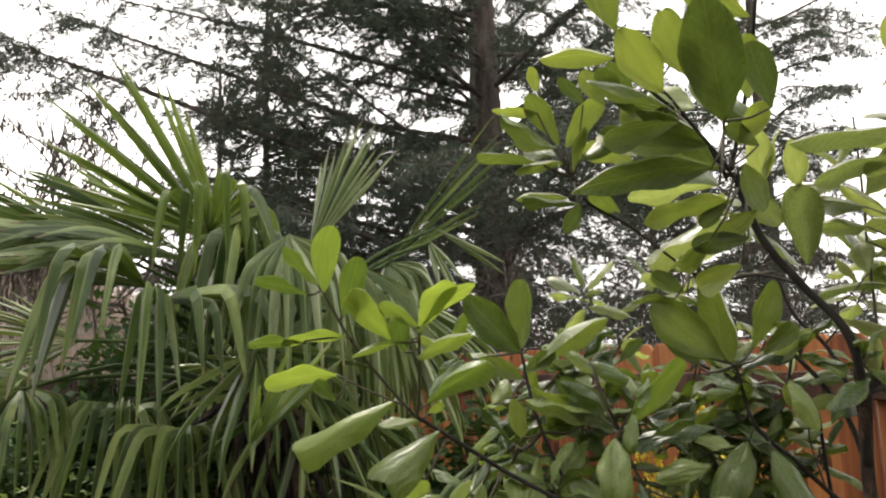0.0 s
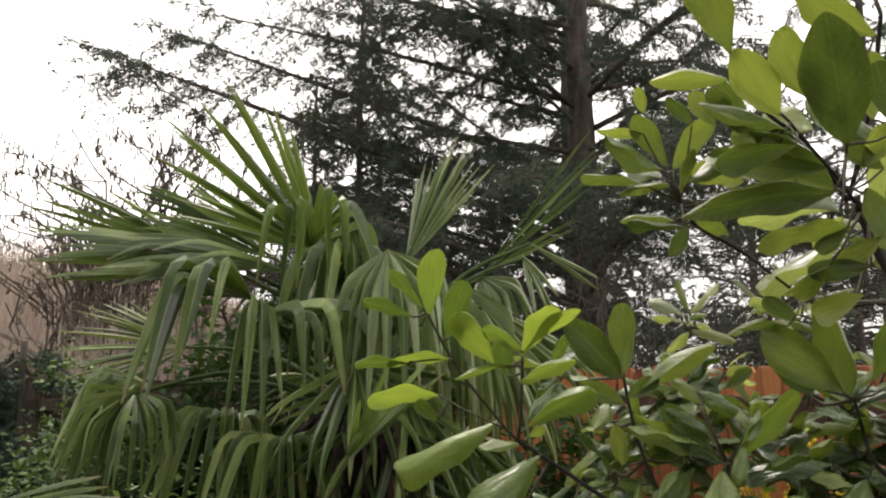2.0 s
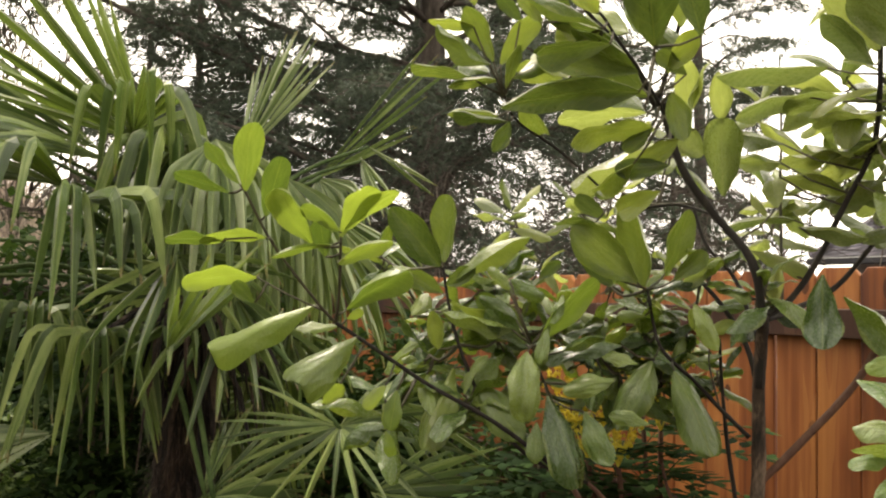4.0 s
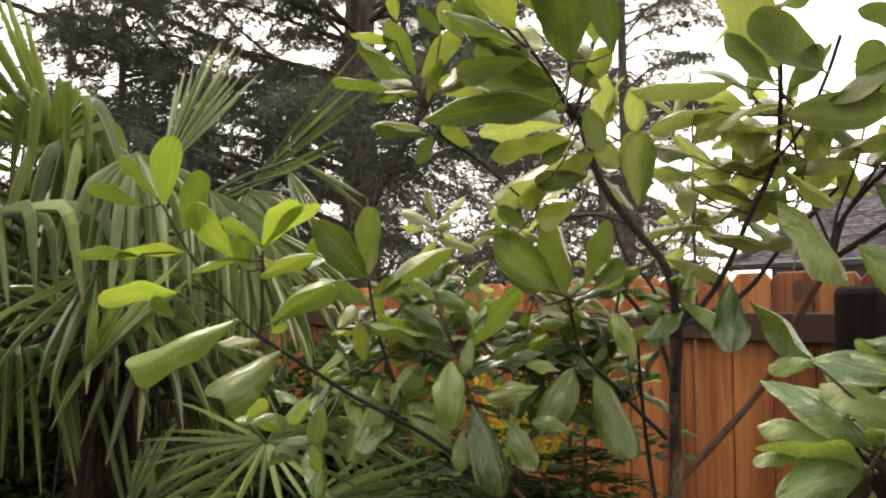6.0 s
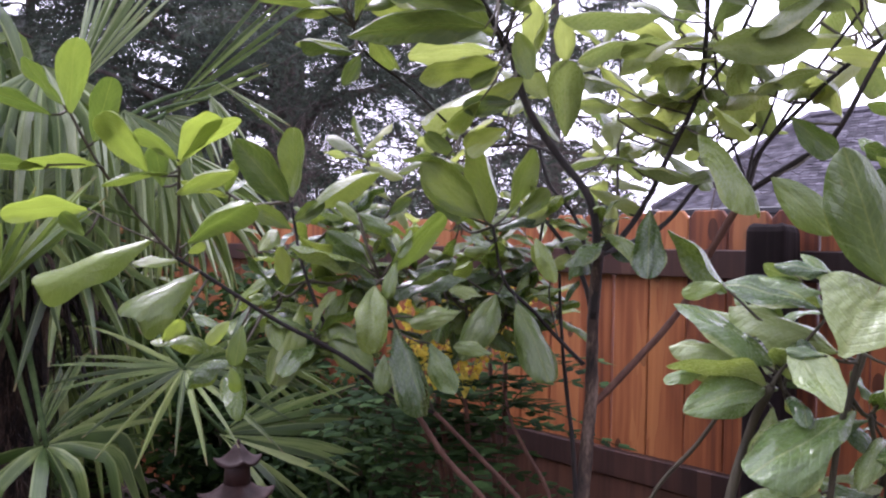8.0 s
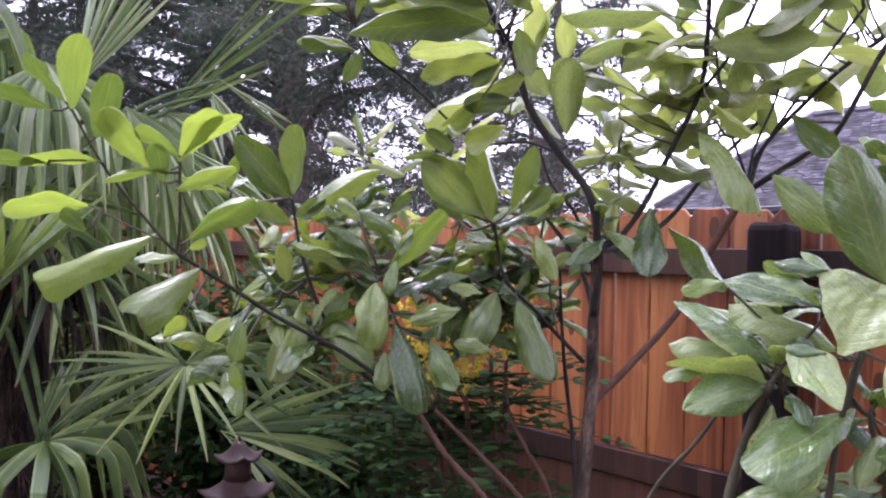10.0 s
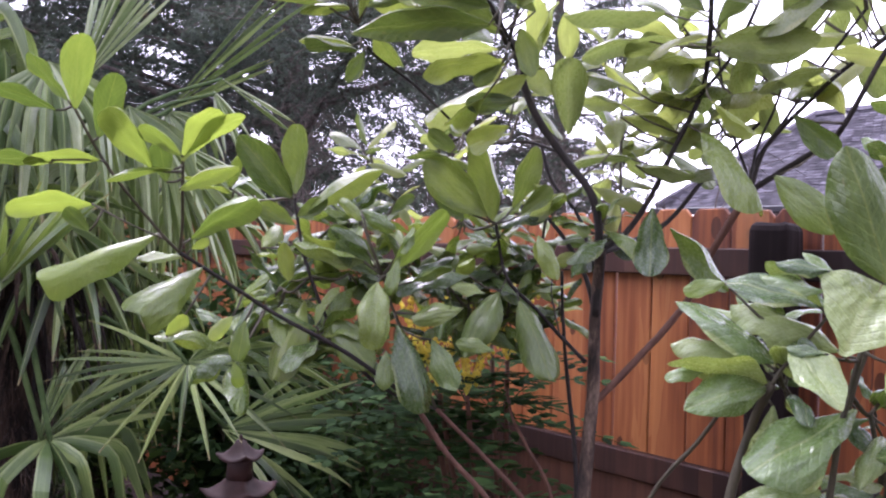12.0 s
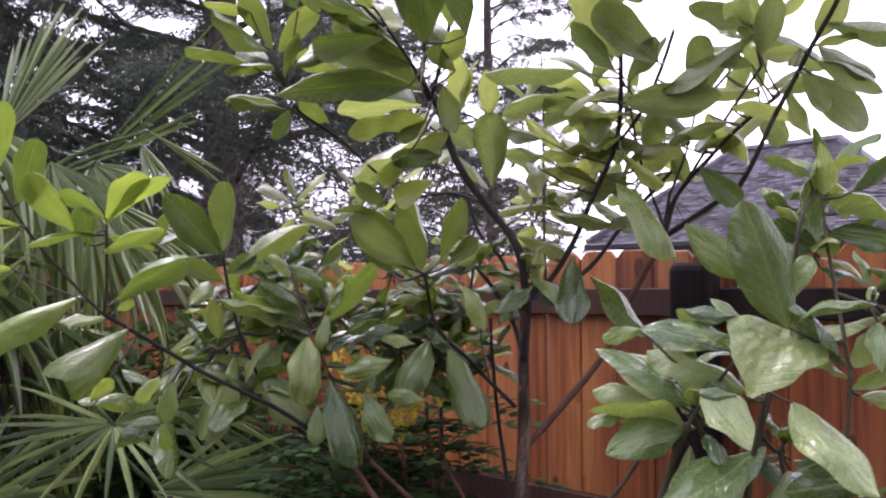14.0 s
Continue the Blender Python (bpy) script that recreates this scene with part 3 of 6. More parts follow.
def build_conifer(name, base, height, radius, seed, label, first, step, bare_to=0.0, trunk_r=0.2, needle=NEEDLES, per=6, size=0.066, thick=2, extra=()):
    rng = np.random.default_rng(seed)
    rr = random.Random(seed)
    tree = thing(name, base, label, "tree", "cedars behind the fence" if name == "cedar_tree" else "")
    bx, by = base[:2]
    trunk_pts = [Vector((bx + 0.04 * math.sin(z * 0.7), by + 0.04 * math.cos(z * 0.5), z)) for z in np.linspace(-0.05, height, 16)]
    part("trunk", tube(([], []), trunk_pts, trunk_r, 0.02, 14, 0.12, rr), CEDAR_BARK, tree, "grey-brown furrowed trunk")
    tw_p, tw_d = [], []
    dry = ([], [])
    z = first
    limbs = []
    while z < height - min(0.4, 0.04 * height):
        limbs.append((z, rr.uniform(0, 360), None))
        z += step * rr.uniform(0.6, 1.4)
    limbs += [(line[0][2], 0.0, line) for line in extra]
    for z, az, line in limbs:
        frac = (z - first) / (height - first)
        ln = radius * (1 - 0.75 * max(frac, 0)) * rr.uniform(0.6, 1.1)
        rise = rr.uniform(0.05, 0.45)
        if line:
            reach_out = Vector(line[-1]) - Vector(line[0])
            az, ln = math.degrees(math.atan2(reach_out.y, reach_out.x)), reach_out.length
        a = radians(az)
        out = Vector((math.cos(a), math.sin(a), 0))
        side = Vector((-math.sin(a), math.cos(a), 0))
        sway = rr.uniform(-0.2, 0.2)
        wood = ([], [])
        pts = []
        for k in range(9):
            t = k / 8
            if line:
                pts.append(smooth_line(line, 8 // (len(line) - 1))[k])
                continue
            pts.append(Vector((bx, by, z)) + out * ln * t + side * ln * sway * t * t + Vector((0, 0, ln * (rise * t - 0.28 * t * t * t))) + Vector((0, 0, 0.03 * math.sin(9 * t + az))))
        tube(wood, pts, 0.010 + 0.0075 * ln, 0.004, 6)
        live = z > bare_to
        kids = int(ln / 0.100)
        for j in range(kids):
            t = 0.12 + 0.88 * (j + rr.random()) / kids
            q = pts[min(int(t * 8), 7)].lerp(pts[min(int(t * 8) + 1, 8)], t * 8 - int(t * 8))
            sd = rr.choice((-1, 1))
            kl = ln * (0.27 - 0.17 * t) * rr.uniform(0.5, 1.3) + 0.10
            kd = (out * rr.uniform(0.25, 0.9) + side * sd * rr.uniform(0.5, 1.0) + Vector((0, 0, rr.uniform(-0.55, 0.10)))).normalized()
            kp = [q + kd * kl * s + Vector((0, 0, -0.20 * kl * s * s)) for s in (0, 0.35, 0.7, 1.0)]
            tube(wood if live else dry, kp, 0.005, 0.002, 3)
            if live or rr.random() < 0.25:
                m = int(kl / 0.036) + 2
                for s in range(m):
                    f = (s + 0.5) / m
                    c = q + kd * kl * f + Vector((0, 0, -0.20 * kl * f * f))
                    for _ in range(thick):
                        off = Vector((rr.gauss(0, 0.026), rr.gauss(0, 0.026), rr.gauss(-0.03, 0.03)))
                        tw_p.append(c + off)
                        tw_d.append(kd * 0.7 + off * 9)
            else:
                for _ in range(3):
                    e = q + kd * kl * rr.uniform(0.3, 1)
                    w = Vector((rr.uniform(-1, 1), rr.uniform(-1, 1), rr.uniform(-1.0, 0.4))).normalized() * rr.uniform(0.15, 0.5)
                    tube(dry, [e, e + w * 0.5 + Vector((0, 0, -0.02)), e + w], 0.004, 0.0015, 3)
        if live:
            for k in range(int(ln / 0.022)):
                t = 0.30 + 0.70 * rr.random()
                q = pts[min(int(t * 8), 7)].lerp(pts[min(int(t * 8) + 1, 8)], t * 8 - int(t * 8))
                tw_p.append(q + Vector((rr.gauss(0, 0.03), rr.gauss(0, 0.03), rr.gauss(0.0, 0.035))))
                tw_d.append(out * 0.5 + Vector((0, 0, 0.2)))
        part("limb", wood, CEDAR_BARK, tree)
    if dry[0]:
        tagged(part("dead_wood", dry, DRY_TWIG, tree, "bare dead lower twigs"), kind="stuff")
    soup("crown", needle_tufts(tw_p, tw_d, rng, per, size, size * 0.13), needle, tree, "dark green needle sprays with gaps of sky")
    return tree


build_conifer("cedar_tree", (-7.13, 4.48, 0.0), 13.0, 4.6, 5, "tall dark cedar with sweeping needle branches behind the fence", 1.7, 0.13, 2.1, 0.22, per=7, size=0.058,
              extra=[((-7.13, 4.48, 3.4), (-7.37, 0.91, 4.38), (-7.39, -0.60, 4.74)), ((-7.13, 4.48, 4.0), (-7.34, 1.35, 4.75), (-7.41, -0.06, 5.07)),
                     ((-7.13, 4.48, 3.1), (-7.25, 2.50, 4.00), (-6.86, 1.19, 5.40)), ((-7.13, 4.48, 4.6), (-6.87, 3.13, 5.25), (-6.80, 2.10, 5.75)),
                     ((-7.13, 4.48, 4.9), (-7.30, 2.10, 5.20), (-7.46, 0.25, 5.35)), ((-7.13, 4.48, 2.9), (-7.20, 2.70, 3.30), (-7.10, 1.00, 3.60)),
                     ((-7.13, 4.48, 3.6), (-7.30, 2.80, 4.10), (-7.30, 1.30, 4.30)), ((-7.13, 4.48, 2.5), (-6.90, 2.90, 2.80), (-6.70, 1.60, 2.85)),
                     ((-7.13, 4.48, 4.3), (-7.60, 2.90, 4.50), (-8.00, 1.30, 4.60)), ((-7.13, 4.48, 5.3), (-7.00, 2.90, 5.80), (-7.00, 1.30, 6.10)),
                     ((-7.13, 4.48, 5.1), (-6.60, 5.40, 5.90), (-6.20, 6.20, 6.40)), ((-7.13, 4.48, 3.2), (-6.00, 5.60, 3.60), (-5.20, 6.60, 3.50)),
                     ((-7.13, 4.48, 2.2), (-6.80, 3.00, 2.30), (-6.60, 1.90, 2.20)), ((-7.13, 4.48, 3.9), (-7.80, 2.80, 3.80), (-8.40, 1.40, 3.70)),
                     ((-7.13, 4.48, 3.7), (-7.0, 2.9, 4.5), (-6.8, 1.9, 4.9)), ((-7.13, 4.48, 4.2), (-7.3, 3.1, 4.4), (-7.6, 1.9, 4.2)), ((-7.13, 4.48, 3.3), (-6.7, 3.2, 3.5), (-6.4, 2.2, 3.4)), ((-7.13, 4.48, 4.7), (-7.6, 3.2, 5.0), (-8.0, 2.0, 5.0)),
                     ((-7.13, 4.48, 5.6), (-7.4, 2.6, 5.9), (-7.6, 0.9, 5.9)), ((-7.13, 4.48, 5.9), (-6.8, 3.0, 6.5), (-6.7, 1.7, 6.8)), ((-7.13, 4.48, 5.2), (-7.2, 3.0, 5.5), (-7.3, 1.6, 5.5)),
                     ((-7.13, 4.48, 6.2), (-7.5, 2.5, 6.5), (-7.7, 0.7, 6.4))])
build_conifer("cedar_tree", (-10.4, 2.75, 0.0), 7.6, 2.7, 14, "young dense cedar behind the palm", 0.8, 0.055, 0.5, 0.09)
build_conifer("cedar_tree", (-10.2, 2.05, 0.0), 6.0, 1.15, 15, "slim dense cedar behind the palm", 0.8, 0.05, 0.5, 0.06)
build_conifer("cedar_tree", (-11.6, 7.0, 0.0), 12.5, 3.8, 12, "dark cedar farther behind the first one", 1.4, 0.14, 1.2, 0.14, per=4, size=0.08)
build_conifer("cedar_tree", (-6.4, 7.7, 0.0), 3.9, 1.9, 51, "small cedar with bare grey lower twigs behind the fence", 1.2, 0.05, 3.2, 0.09, thick=1)
build_conifer("cedar_tree", (-8.7, 8.4, 0.0), 6.0, 2.6, 52, "dark cedar with bare lower twigs in the second row", 1.3, 0.06, 3.6, 0.11, thick=1)
build_conifer("cedar_tree", (-7.6, 9.8, 0.0), 11.0, 3.4, 21, "dark cedar with drooping branches near the house", 1.5, 0.15, 1.5, 0.13)


def build_bramble():
    """A tangle of bare twigs and a few dark leaves behind the fence."""
    rr = random.Random(14)
    rng = np.random.default_rng(14)
    sh = thing("bare_bush", (-4.6, 3.6, 0.0), "tangled bare dark twigs of a bush behind the fence", "bush")
    for k in range(76):
        g = ([], [])
        x, y = rr.uniform(-9.6, -2.6), rr.uniform(2.7, 4.6)
        p = Vector((x, y, -0.02))
        top = Vector((x + rr.gauss(0, 0.5), y + rr.gauss(0, 0.4), rr.uniform(1.9, 2.85)))
        line = smooth_line([p, p.lerp(top, 0.5) + Vector((rr.gauss(0, 0.15), rr.gauss(0, 0.15), 0)), top], 5)
        tube(g, line, 0.014, 0.004, 4)
        for q in line[5:]:
            for _ in range(5):
                d = Vector((rr.gauss(0, 1), rr.gauss(0, 1), rr.gauss(0.1, 0.8))).normalized() * rr.uniform(0.25, 0.7)
                e = q + d * 0.5 + Vector((rr.gauss(0, 0.05), rr.gauss(0, 0.05), rr.gauss(0, 0.05)))
                tube(g, [q, e, q + d + Vector((0, 0, -0.05))], 0.004, 0.0015, 3)
                for _ in range(2):
                    w = e + Vector((rr.gauss(0, 0.16), rr.gauss(0, 0.16), rr.gauss(-0.02, 0.14)))
                    tube(g, [e, w], 0.0022, 0.001, 3)
        part("stem", g, DRY_TWIG, sh)
    n = 5000
    c = np.stack([rng.uniform(-7.4, -2.6, n), rng.uniform(2.6, 4.7, n), rng.uniform(1.2, 2.2, n) + 0.45 * rng.random(n) ** 2], 1)
    soup("needles", needle_tufts(c, rng.normal(0, 1, (n, 3)), rng, 3, 0.06, 0.014), NEEDLES, sh)


build_bramble()


# ---- bare hazel with catkins and dry thicket ----
def build_hazel():
    rr = random.Random(8)
    tree = thing("hazel_tree", (-8.6, -0.1, 0.0), "bare hazel with hanging brown catkins", "tree")
    cat = ([], [])
    woods = []

    def grow(p, d, ln, r, depth):
        pts = [p]
        for k in range(4):
            d = (d + Vector((rr.gauss(0, 0.16), rr.gauss(0, 0.16), rr.gauss(0.02, 0.1)))).normalized()
            pts.append(pts[-1] + d * ln / 4)
        tube(woods[-1], pts, r, r * 0.7, 5)
        if depth == 0:
            for q in pts[1:]:
                for _ in range(rr.choice((0, 1, 1, 2))):
                    s = q + Vector((rr.gauss(0, 0.02), rr.gauss(0, 0.02), 0))
                    h = rr.uniform(0.05, 0.09)
                    tube(cat, [s, s + Vector((rr.gauss(0, 0.008), rr.gauss(0, 0.008), -h * 0.5)), s + Vector((rr.gauss(0, 0.012), rr.gauss(0, 0.012), -h))], 0.006, 0.009, 4)
            return
        for q, n in ((pts[2], 1), (pts[3], 1), (pts[4], 2)):
            for _ in range(n):
                e = (d + Vector((rr.gauss(0, 0.55), rr.gauss(0, 0.55), rr.gauss(0.05, 0.35)))).normalized()
                grow(q, e, ln * rr.uniform(0.55, 0.80), r * 0.66, depth - 1)

    for i in range(7):
        woods.append(([], []))
        a = rr.uniform(0, 6.28)
        grow(Vector((-8.6 + 0.2 * math.cos(a), -0.1 + 0.9 * (i - 3.4) * 0.46, -0.02)), Vector((0.25 * math.cos(a), 0.3 * math.sin(a), 1)).normalized(), rr.uniform(1.45, 1.90), 0.034, 3)
    limbs = [
        [(-8.15, 0.02, 3.17), (-8.18, -0.02, 3.53)],
        [(-8.12, -0.02, 3.51), (-8.28, -0.35, 3.71), (-8.41, -0.56, 3.87), (-8.49, -0.70, 4.12)],
        [(-8.12, -0.02, 3.51), (-8.12, 0.06, 3.78), (-8.10, 0.19, 3.98), (-8.09, 0.32, 4.19)],
        [(-8.05, 0.06, 3.77), (-8.13, -0.01, 3.91), (-8.25, -0.23, 4.09), (-8.39, -0.48, 4.22)],
        [(-8.06, 0.00, 3.88), (-8.11, 0.00, 4.02), (-8.06, 0.25, 4.10)],
        [(-8.20, 0.18, 3.19), (-8.23, 0.16, 3.46), (-8.20, 0.32, 3.72)],
        [(-7.86, -0.31, 3.10), (-8.07, -0.66, 3.46), (-8.30, -1.01, 3.72), (-8.50, -1.27, 3.93), (-8.78, -1.68, 4.02)],
        [(-8.25, -0.78, 3.16), (-8.53, -1.27, 3.43), (-8.76, -1.61, 3.64), (-8.92, -1.78, 3.85)],
        [(-8.02, -0.86, 2.70), (-8.26, -1.24, 2.95), (-8.52, -1.64, 3.11)],
        [(-8.26, -0.55, 3.26), (-8.42, -0.79, 3.64), (-8.55, -0.92, 4.02)],
        [(-8.20, -0.91, 3.07), (-8.44, -1.29, 3.30), (-8.74, -1.72, 3.31)],
        [(-8.13, -1.01, 3.44), (-8.33, -1.27, 3.71), (-8.55, -1.52, 3.74)],
        [(-8.04, 0.54, 4.10), (-8.13, 0.35, 4.42), (-8.29, 0.03, 4.61), (-8.49, -0.31, 4.59)],
        [(-8.05, 0.38, 4.43), (-8.19, 0.09, 4.67), (-8.37, -0.27, 4.83), (-8.58, -0.62, 4.81)],
    ]
    for i, limb in enumerate(limbs):
        woods.append(([], []))
        line = smooth_line([Vector(p) for p in limb], 5)
        if i in (0, 5, 6, 7, 8, 9, 10):
            tube(woods[-1], smooth_line([Vector((-8.5, 0.22 * (i - 5) - 0.3, -0.02)), line[0].lerp(Vector((-8.5, -0.1, 1.2)), 0.5), line[0]], 4), 0.026, 0.012, 6)
        tube(woods[-1], line, 0.012, 0.005, 5)
        for q, e in zip(line, line[1:]):
            for j in range(2):
                p = q.lerp(e, rr.random())
                d = ((e - q).normalized() + Vector((rr.gauss(0, 0.6), rr.gauss(0, 0.6), rr.gauss(0.25, 0.5)))).normalized() * rr.uniform(0.10, 0.42)
                tube(woods[-1], [p, p + d * 0.5 + Vector((0, 0, 0.01)), p + d], 0.004, 0.0022, 3)
                for f in (0.45, 0.75, 1.0):
                    if rr.random() < 0.6:
                        s = p + d * f
                        h = rr.uniform(0.05, 0.10)
                        tube(cat, [s, s + Vector((rr.gauss(0, 0.008), rr.gauss(0, 0.008), -h * 0.5)), s + Vector((rr.gauss(0, 0.012), rr.gauss(0, 0.012), -h))], 0.006, 0.010, 4)
    for g in woods:
        part("stem", g, DRY_TWIG, tree)
    tagged(part("catkin", cat, CATKIN, tree, "hanging brown catkins"), kind="stuff")


build_hazel()


def bank_height(x, y):
    """The rise at the far end of the garden, fading out towards the cedars."""
    up = np.clip((-np.asarray(x, dtype=float) - 11.3) / 6.0, 0, 1)
    fade = np.clip((5.0 - np.asarray(y, dtype=float)) / 4.5, 0, 1)
    return 3.5 * up * fade ** 0.7


def build_thicket():
    """A grassy bank with tall dry stems."""
    xs, ys = np.linspace(-30, -11.2, 40), np.linspace(-22, 5.2, 40)
    verts = [(x, y, float(bank_height(x, y)) + 0.18 * noise.noise((x, y, 0)) * (1 if x < -11.8 else 0) - 0.03) for y in ys for x in xs]
    faces = [(b * 40 + a, b * 40 + a + 1, b * 40 + a + 41, b * 40 + a + 40) for b in range(39) for a in range(39)]
    tagged(new("bank", mesh_of("bank", verts, faces, REED)), "dry brown grassy bank beyond the garden", "ground", "", "structure")
    rng = np.random.default_rng(3)
    th = thing("thicket", (-13.0, -2.0, 0.0), "tall pale-brown dry thicket on the far bank", "thicket", "", "stuff")
    n = 21000
    x = rng.uniform(-19, -11.3, n)
    y = rng.uniform(-12, 4.0, n)
    h = rng.uniform(0.5, 1.5, n)
    lean = rng.normal(0, 0.14, (n, 2))
    w = rng.uniform(0.006, 0.016, n)
    p = np.stack([x, y, bank_height(x, y) - 0.05], 1)
    tip = p + np.stack([lean[:, 0] * h, lean[:, 1] * h, h], 1)
    side = np.stack([np.zeros(n), w, np.zeros(n)], 1)
    soup("stems", np.stack([p - side, p + side, tip], 1), REED, th)
    k = 6500
    tall = rng.triangular(1.2, 1.9, 2.75, k) + 0.2 * np.sin(np.linspace(0, 9, k))
    foot = np.stack([rng.uniform(-8.3, -7.0, k), np.linspace(-4.2, 0.8, k) + rng.normal(0, 0.1, k), np.full(k, -0.05)], 1)
    head = foot + np.stack([rng.normal(0, 0.16, k), rng.normal(0, 0.16, k), tall], 1)
    wide = np.stack([np.zeros(k), rng.uniform(0.005, 0.012, k), np.zeros(k)], 1)
    soup("near_stems", np.stack([foot - wide, foot + wide, head], 1), REED, th)
    q = p + (tip - p) * rng.uniform(0.4, 1.0, (n, 1))
    d = rng.normal(0, 1, (n, 3)) * 0.14
    d[:, 2] = np.abs(d[:, 2])
    soup("side_twigs", np.stack([q, q + np.array([0, 0.008, 0]), q + d], 1), REED, th)


build_thicket()


# ---- shrubs at the back ----
def build_leafy_shrub(place, size, seed, label, count, mat=SHRUB_LEAF, leaf_len=0.06):
    rng = np.random.default_rng(seed)
    rr = random.Random(seed)
    sh = thing("leafy_shrub", place, label, "shrub", "shrubs round the palm")
    ends = []
    for i in range(14):
        a, t = rr.uniform(0, 6.28), rr.uniform(0.1, 0.9)
        e = Vector(place) + Vector((math.cos(a) * size[0] * t, math.sin(a) * size[1] * t, size[2] * (1 - 0.45 * t * t) * rr.uniform(0.7, 1.05)))
        m = Vector(place).lerp(e, 0.5) + Vector((rr.gauss(0, 0.05), rr.gauss(0, 0.05), 0.1))
        part("stem", tube(([], []), smooth_line([Vector(place), m, e], 3), 0.012, 0.004, 5), TWIG, sh)
        ends += [e, m.lerp(e, 0.5), m]
    ends = np.array([tuple(e) for e in ends])
    c = ends[rng.integers(0, len(ends), count)] + rng.normal(0, 0.11, (count, 3)) * np.array([1, 1, 0.8])
    d = rng.normal(0, 1, (count, 3))
    d[:, 2] = d[:, 2] * 0.5 - 0.15
    d /= np.linalg.norm(d, axis=1)[:, None]
    s = np.cross(d, np.array([0, 0, 1.0]) + rng.normal(0, 0.4, (count, 3)))
    s /= np.linalg.norm(s, axis=1)[:, None] + 1e-9
    ln = leaf_len * rng.uniform(0.6, 1.3, (count, 1))
    soup("leaves", np.stack([c, c + d * ln * 0.5 + s * ln * 0.24, c + d * ln, c + d * ln * 0.5 - s * ln * 0.24], 1), mat, sh, "small green leaves")


build_leafy_shrub((-4.2, -0.45, 0.0), (0.6, 0.5, 1.72), 4, "leafy green shrub growing beside the palm", 11000, SHRUB_LEAF, 0.042)
build_leafy_shrub((-3.7, 0.9, 0.0), (0.7, 0.6, 1.15), 6, "low dark green shrub under the palm", 4200)
build_leafy_shrub((-3.3, -0.25, 0.0), (0.5, 0.5, 1.0), 7, "low green shrub in front of the dark conifer", 7500, SHRUB_LEAF, 0.036)
build_leafy_shrub((-8.0, 2.95, 0.0), (1.1, 1.0, 3.1), 19, "tall dark evergreen bush behind the corner of the fences", 16000, SHADE_LEAF, 0.11)
build_leafy_shrub((-2.75, 1.55, 0.0), (0.75, 0.45, 1.50), 16, "dark green leafy shrub between the palm and the fence", 6000, SHADE_LEAF, 0.075)
build_leafy_shrub((-2.05, 1.62, 0.0), (0.65, 0.40, 1.22), 17, "dark green leafy shrub against the fence", 6000, SHADE_LEAF, 0.045)
build_leafy_shrub((-3.2, 0.55, 0.0), (0.6, 0.6, 1.45), 18, "green leafy shrub under the palm fronds", 6500, SHRUB_LEAF, 0.045)
# dark shrubs added so that the hollow behind the palm reads as shade
build_leafy_shrub((-3.9, 1.35, 0.0), (0.8, 0.5, 1.75), 23, "tall dark green shrub between the palm and the back fence", 7000, SHADE_LEAF, 0.08)
build_leafy_shrub((-3.95, 0.20, 0.0), (0.55, 0.5, 1.70), 27, "added dark green shrub for the shade behind the palm", 6500, SHADE_LEAF, 0.08)
build_leafy_shrub((-4.3, 0.75, 0.0), (0.6, 0.5, 1.80), 28, "added dark green shrub for the shade against the back fence", 6500, SHADE_LEAF, 0.08)
build_leafy_shrub((-3.05, -0.05, 0.0), (0.45, 0.45, 1.22), 35, "light green leafy shrub, coloured as lit, in front of the palm's shade", 8500, LIGHT_SHRUB_LEAF, 0.034)
# added to fill the shaded hollow with near-black leaves
build_leafy_shrub((-3.0, 0.40, 0.0), (0.38, 0.46, 1.97), 36, "added dark shrub standing in for the shaded hollow behind the palm fronds", 8000, SHADE_LEAF, 0.06)
build_conifer("conifer_shrub", (-4.95, -0.80, 0.0), 1.92, 0.9, 33, "dense dark green conifer shrub in the bed", 0.12, 0.022, 0.0, 0.025, DARK_NEEDLES, per=9, size=0.055, thick=5)


# ---- palm ----
palm = thing("windmill_palm", (-2.2, 0.5, 0.0), "windmill palm with drooping green fan fronds and shaggy trunk", "palm tree")
CROWN = Vector((-2.22, 0.48, 1.62))


def build_palm_trunk():
    rr = random.Random(2)
    pts = [Vector((-2.2 + 0.015 * math.sin(5 * z), 0.5 + 0.012 * math.cos(4 * z), z)) for z in np.linspace(-0.05, 1.72, 18)]
    part("trunk", tube(([], []), pts, 0.082, 0.075, 18, 0.16, rr), FIBRE, palm, "dark brown trunk wrapped in shaggy fibre")
    rng = np.random.default_rng(9)
    n = 7000
    a, z = rng.uniform(0, 6.283, n), rng.uniform(0.05, 1.75, n)
    r = 0.070 + rng.uniform(0, 0.022, n)
    p = np.stack([-2.2 + r * np.cos(a), 0.5 + r * np.sin(a), z], 1)
    d = np.stack([np.cos(a) * rng.uniform(0.1, 0.6, n), np.sin(a) * rng.uniform(0.1, 0.6, n), rng.uniform(-1, 0.5, n)], 1) * rng.uniform(0.04, 0.17, (n, 1)) + rng.normal(0, 0.012, (n, 3))
    s = np.stack([-np.sin(a), np.cos(a), np.zeros(n)], 1) * 0.002
    soup("fibre", np.stack([p - s, p + s, p + d], 1), FIBRE, palm, "loose brown fibres")


build_palm_trunk()
FROND_RNG = random.Random(17)


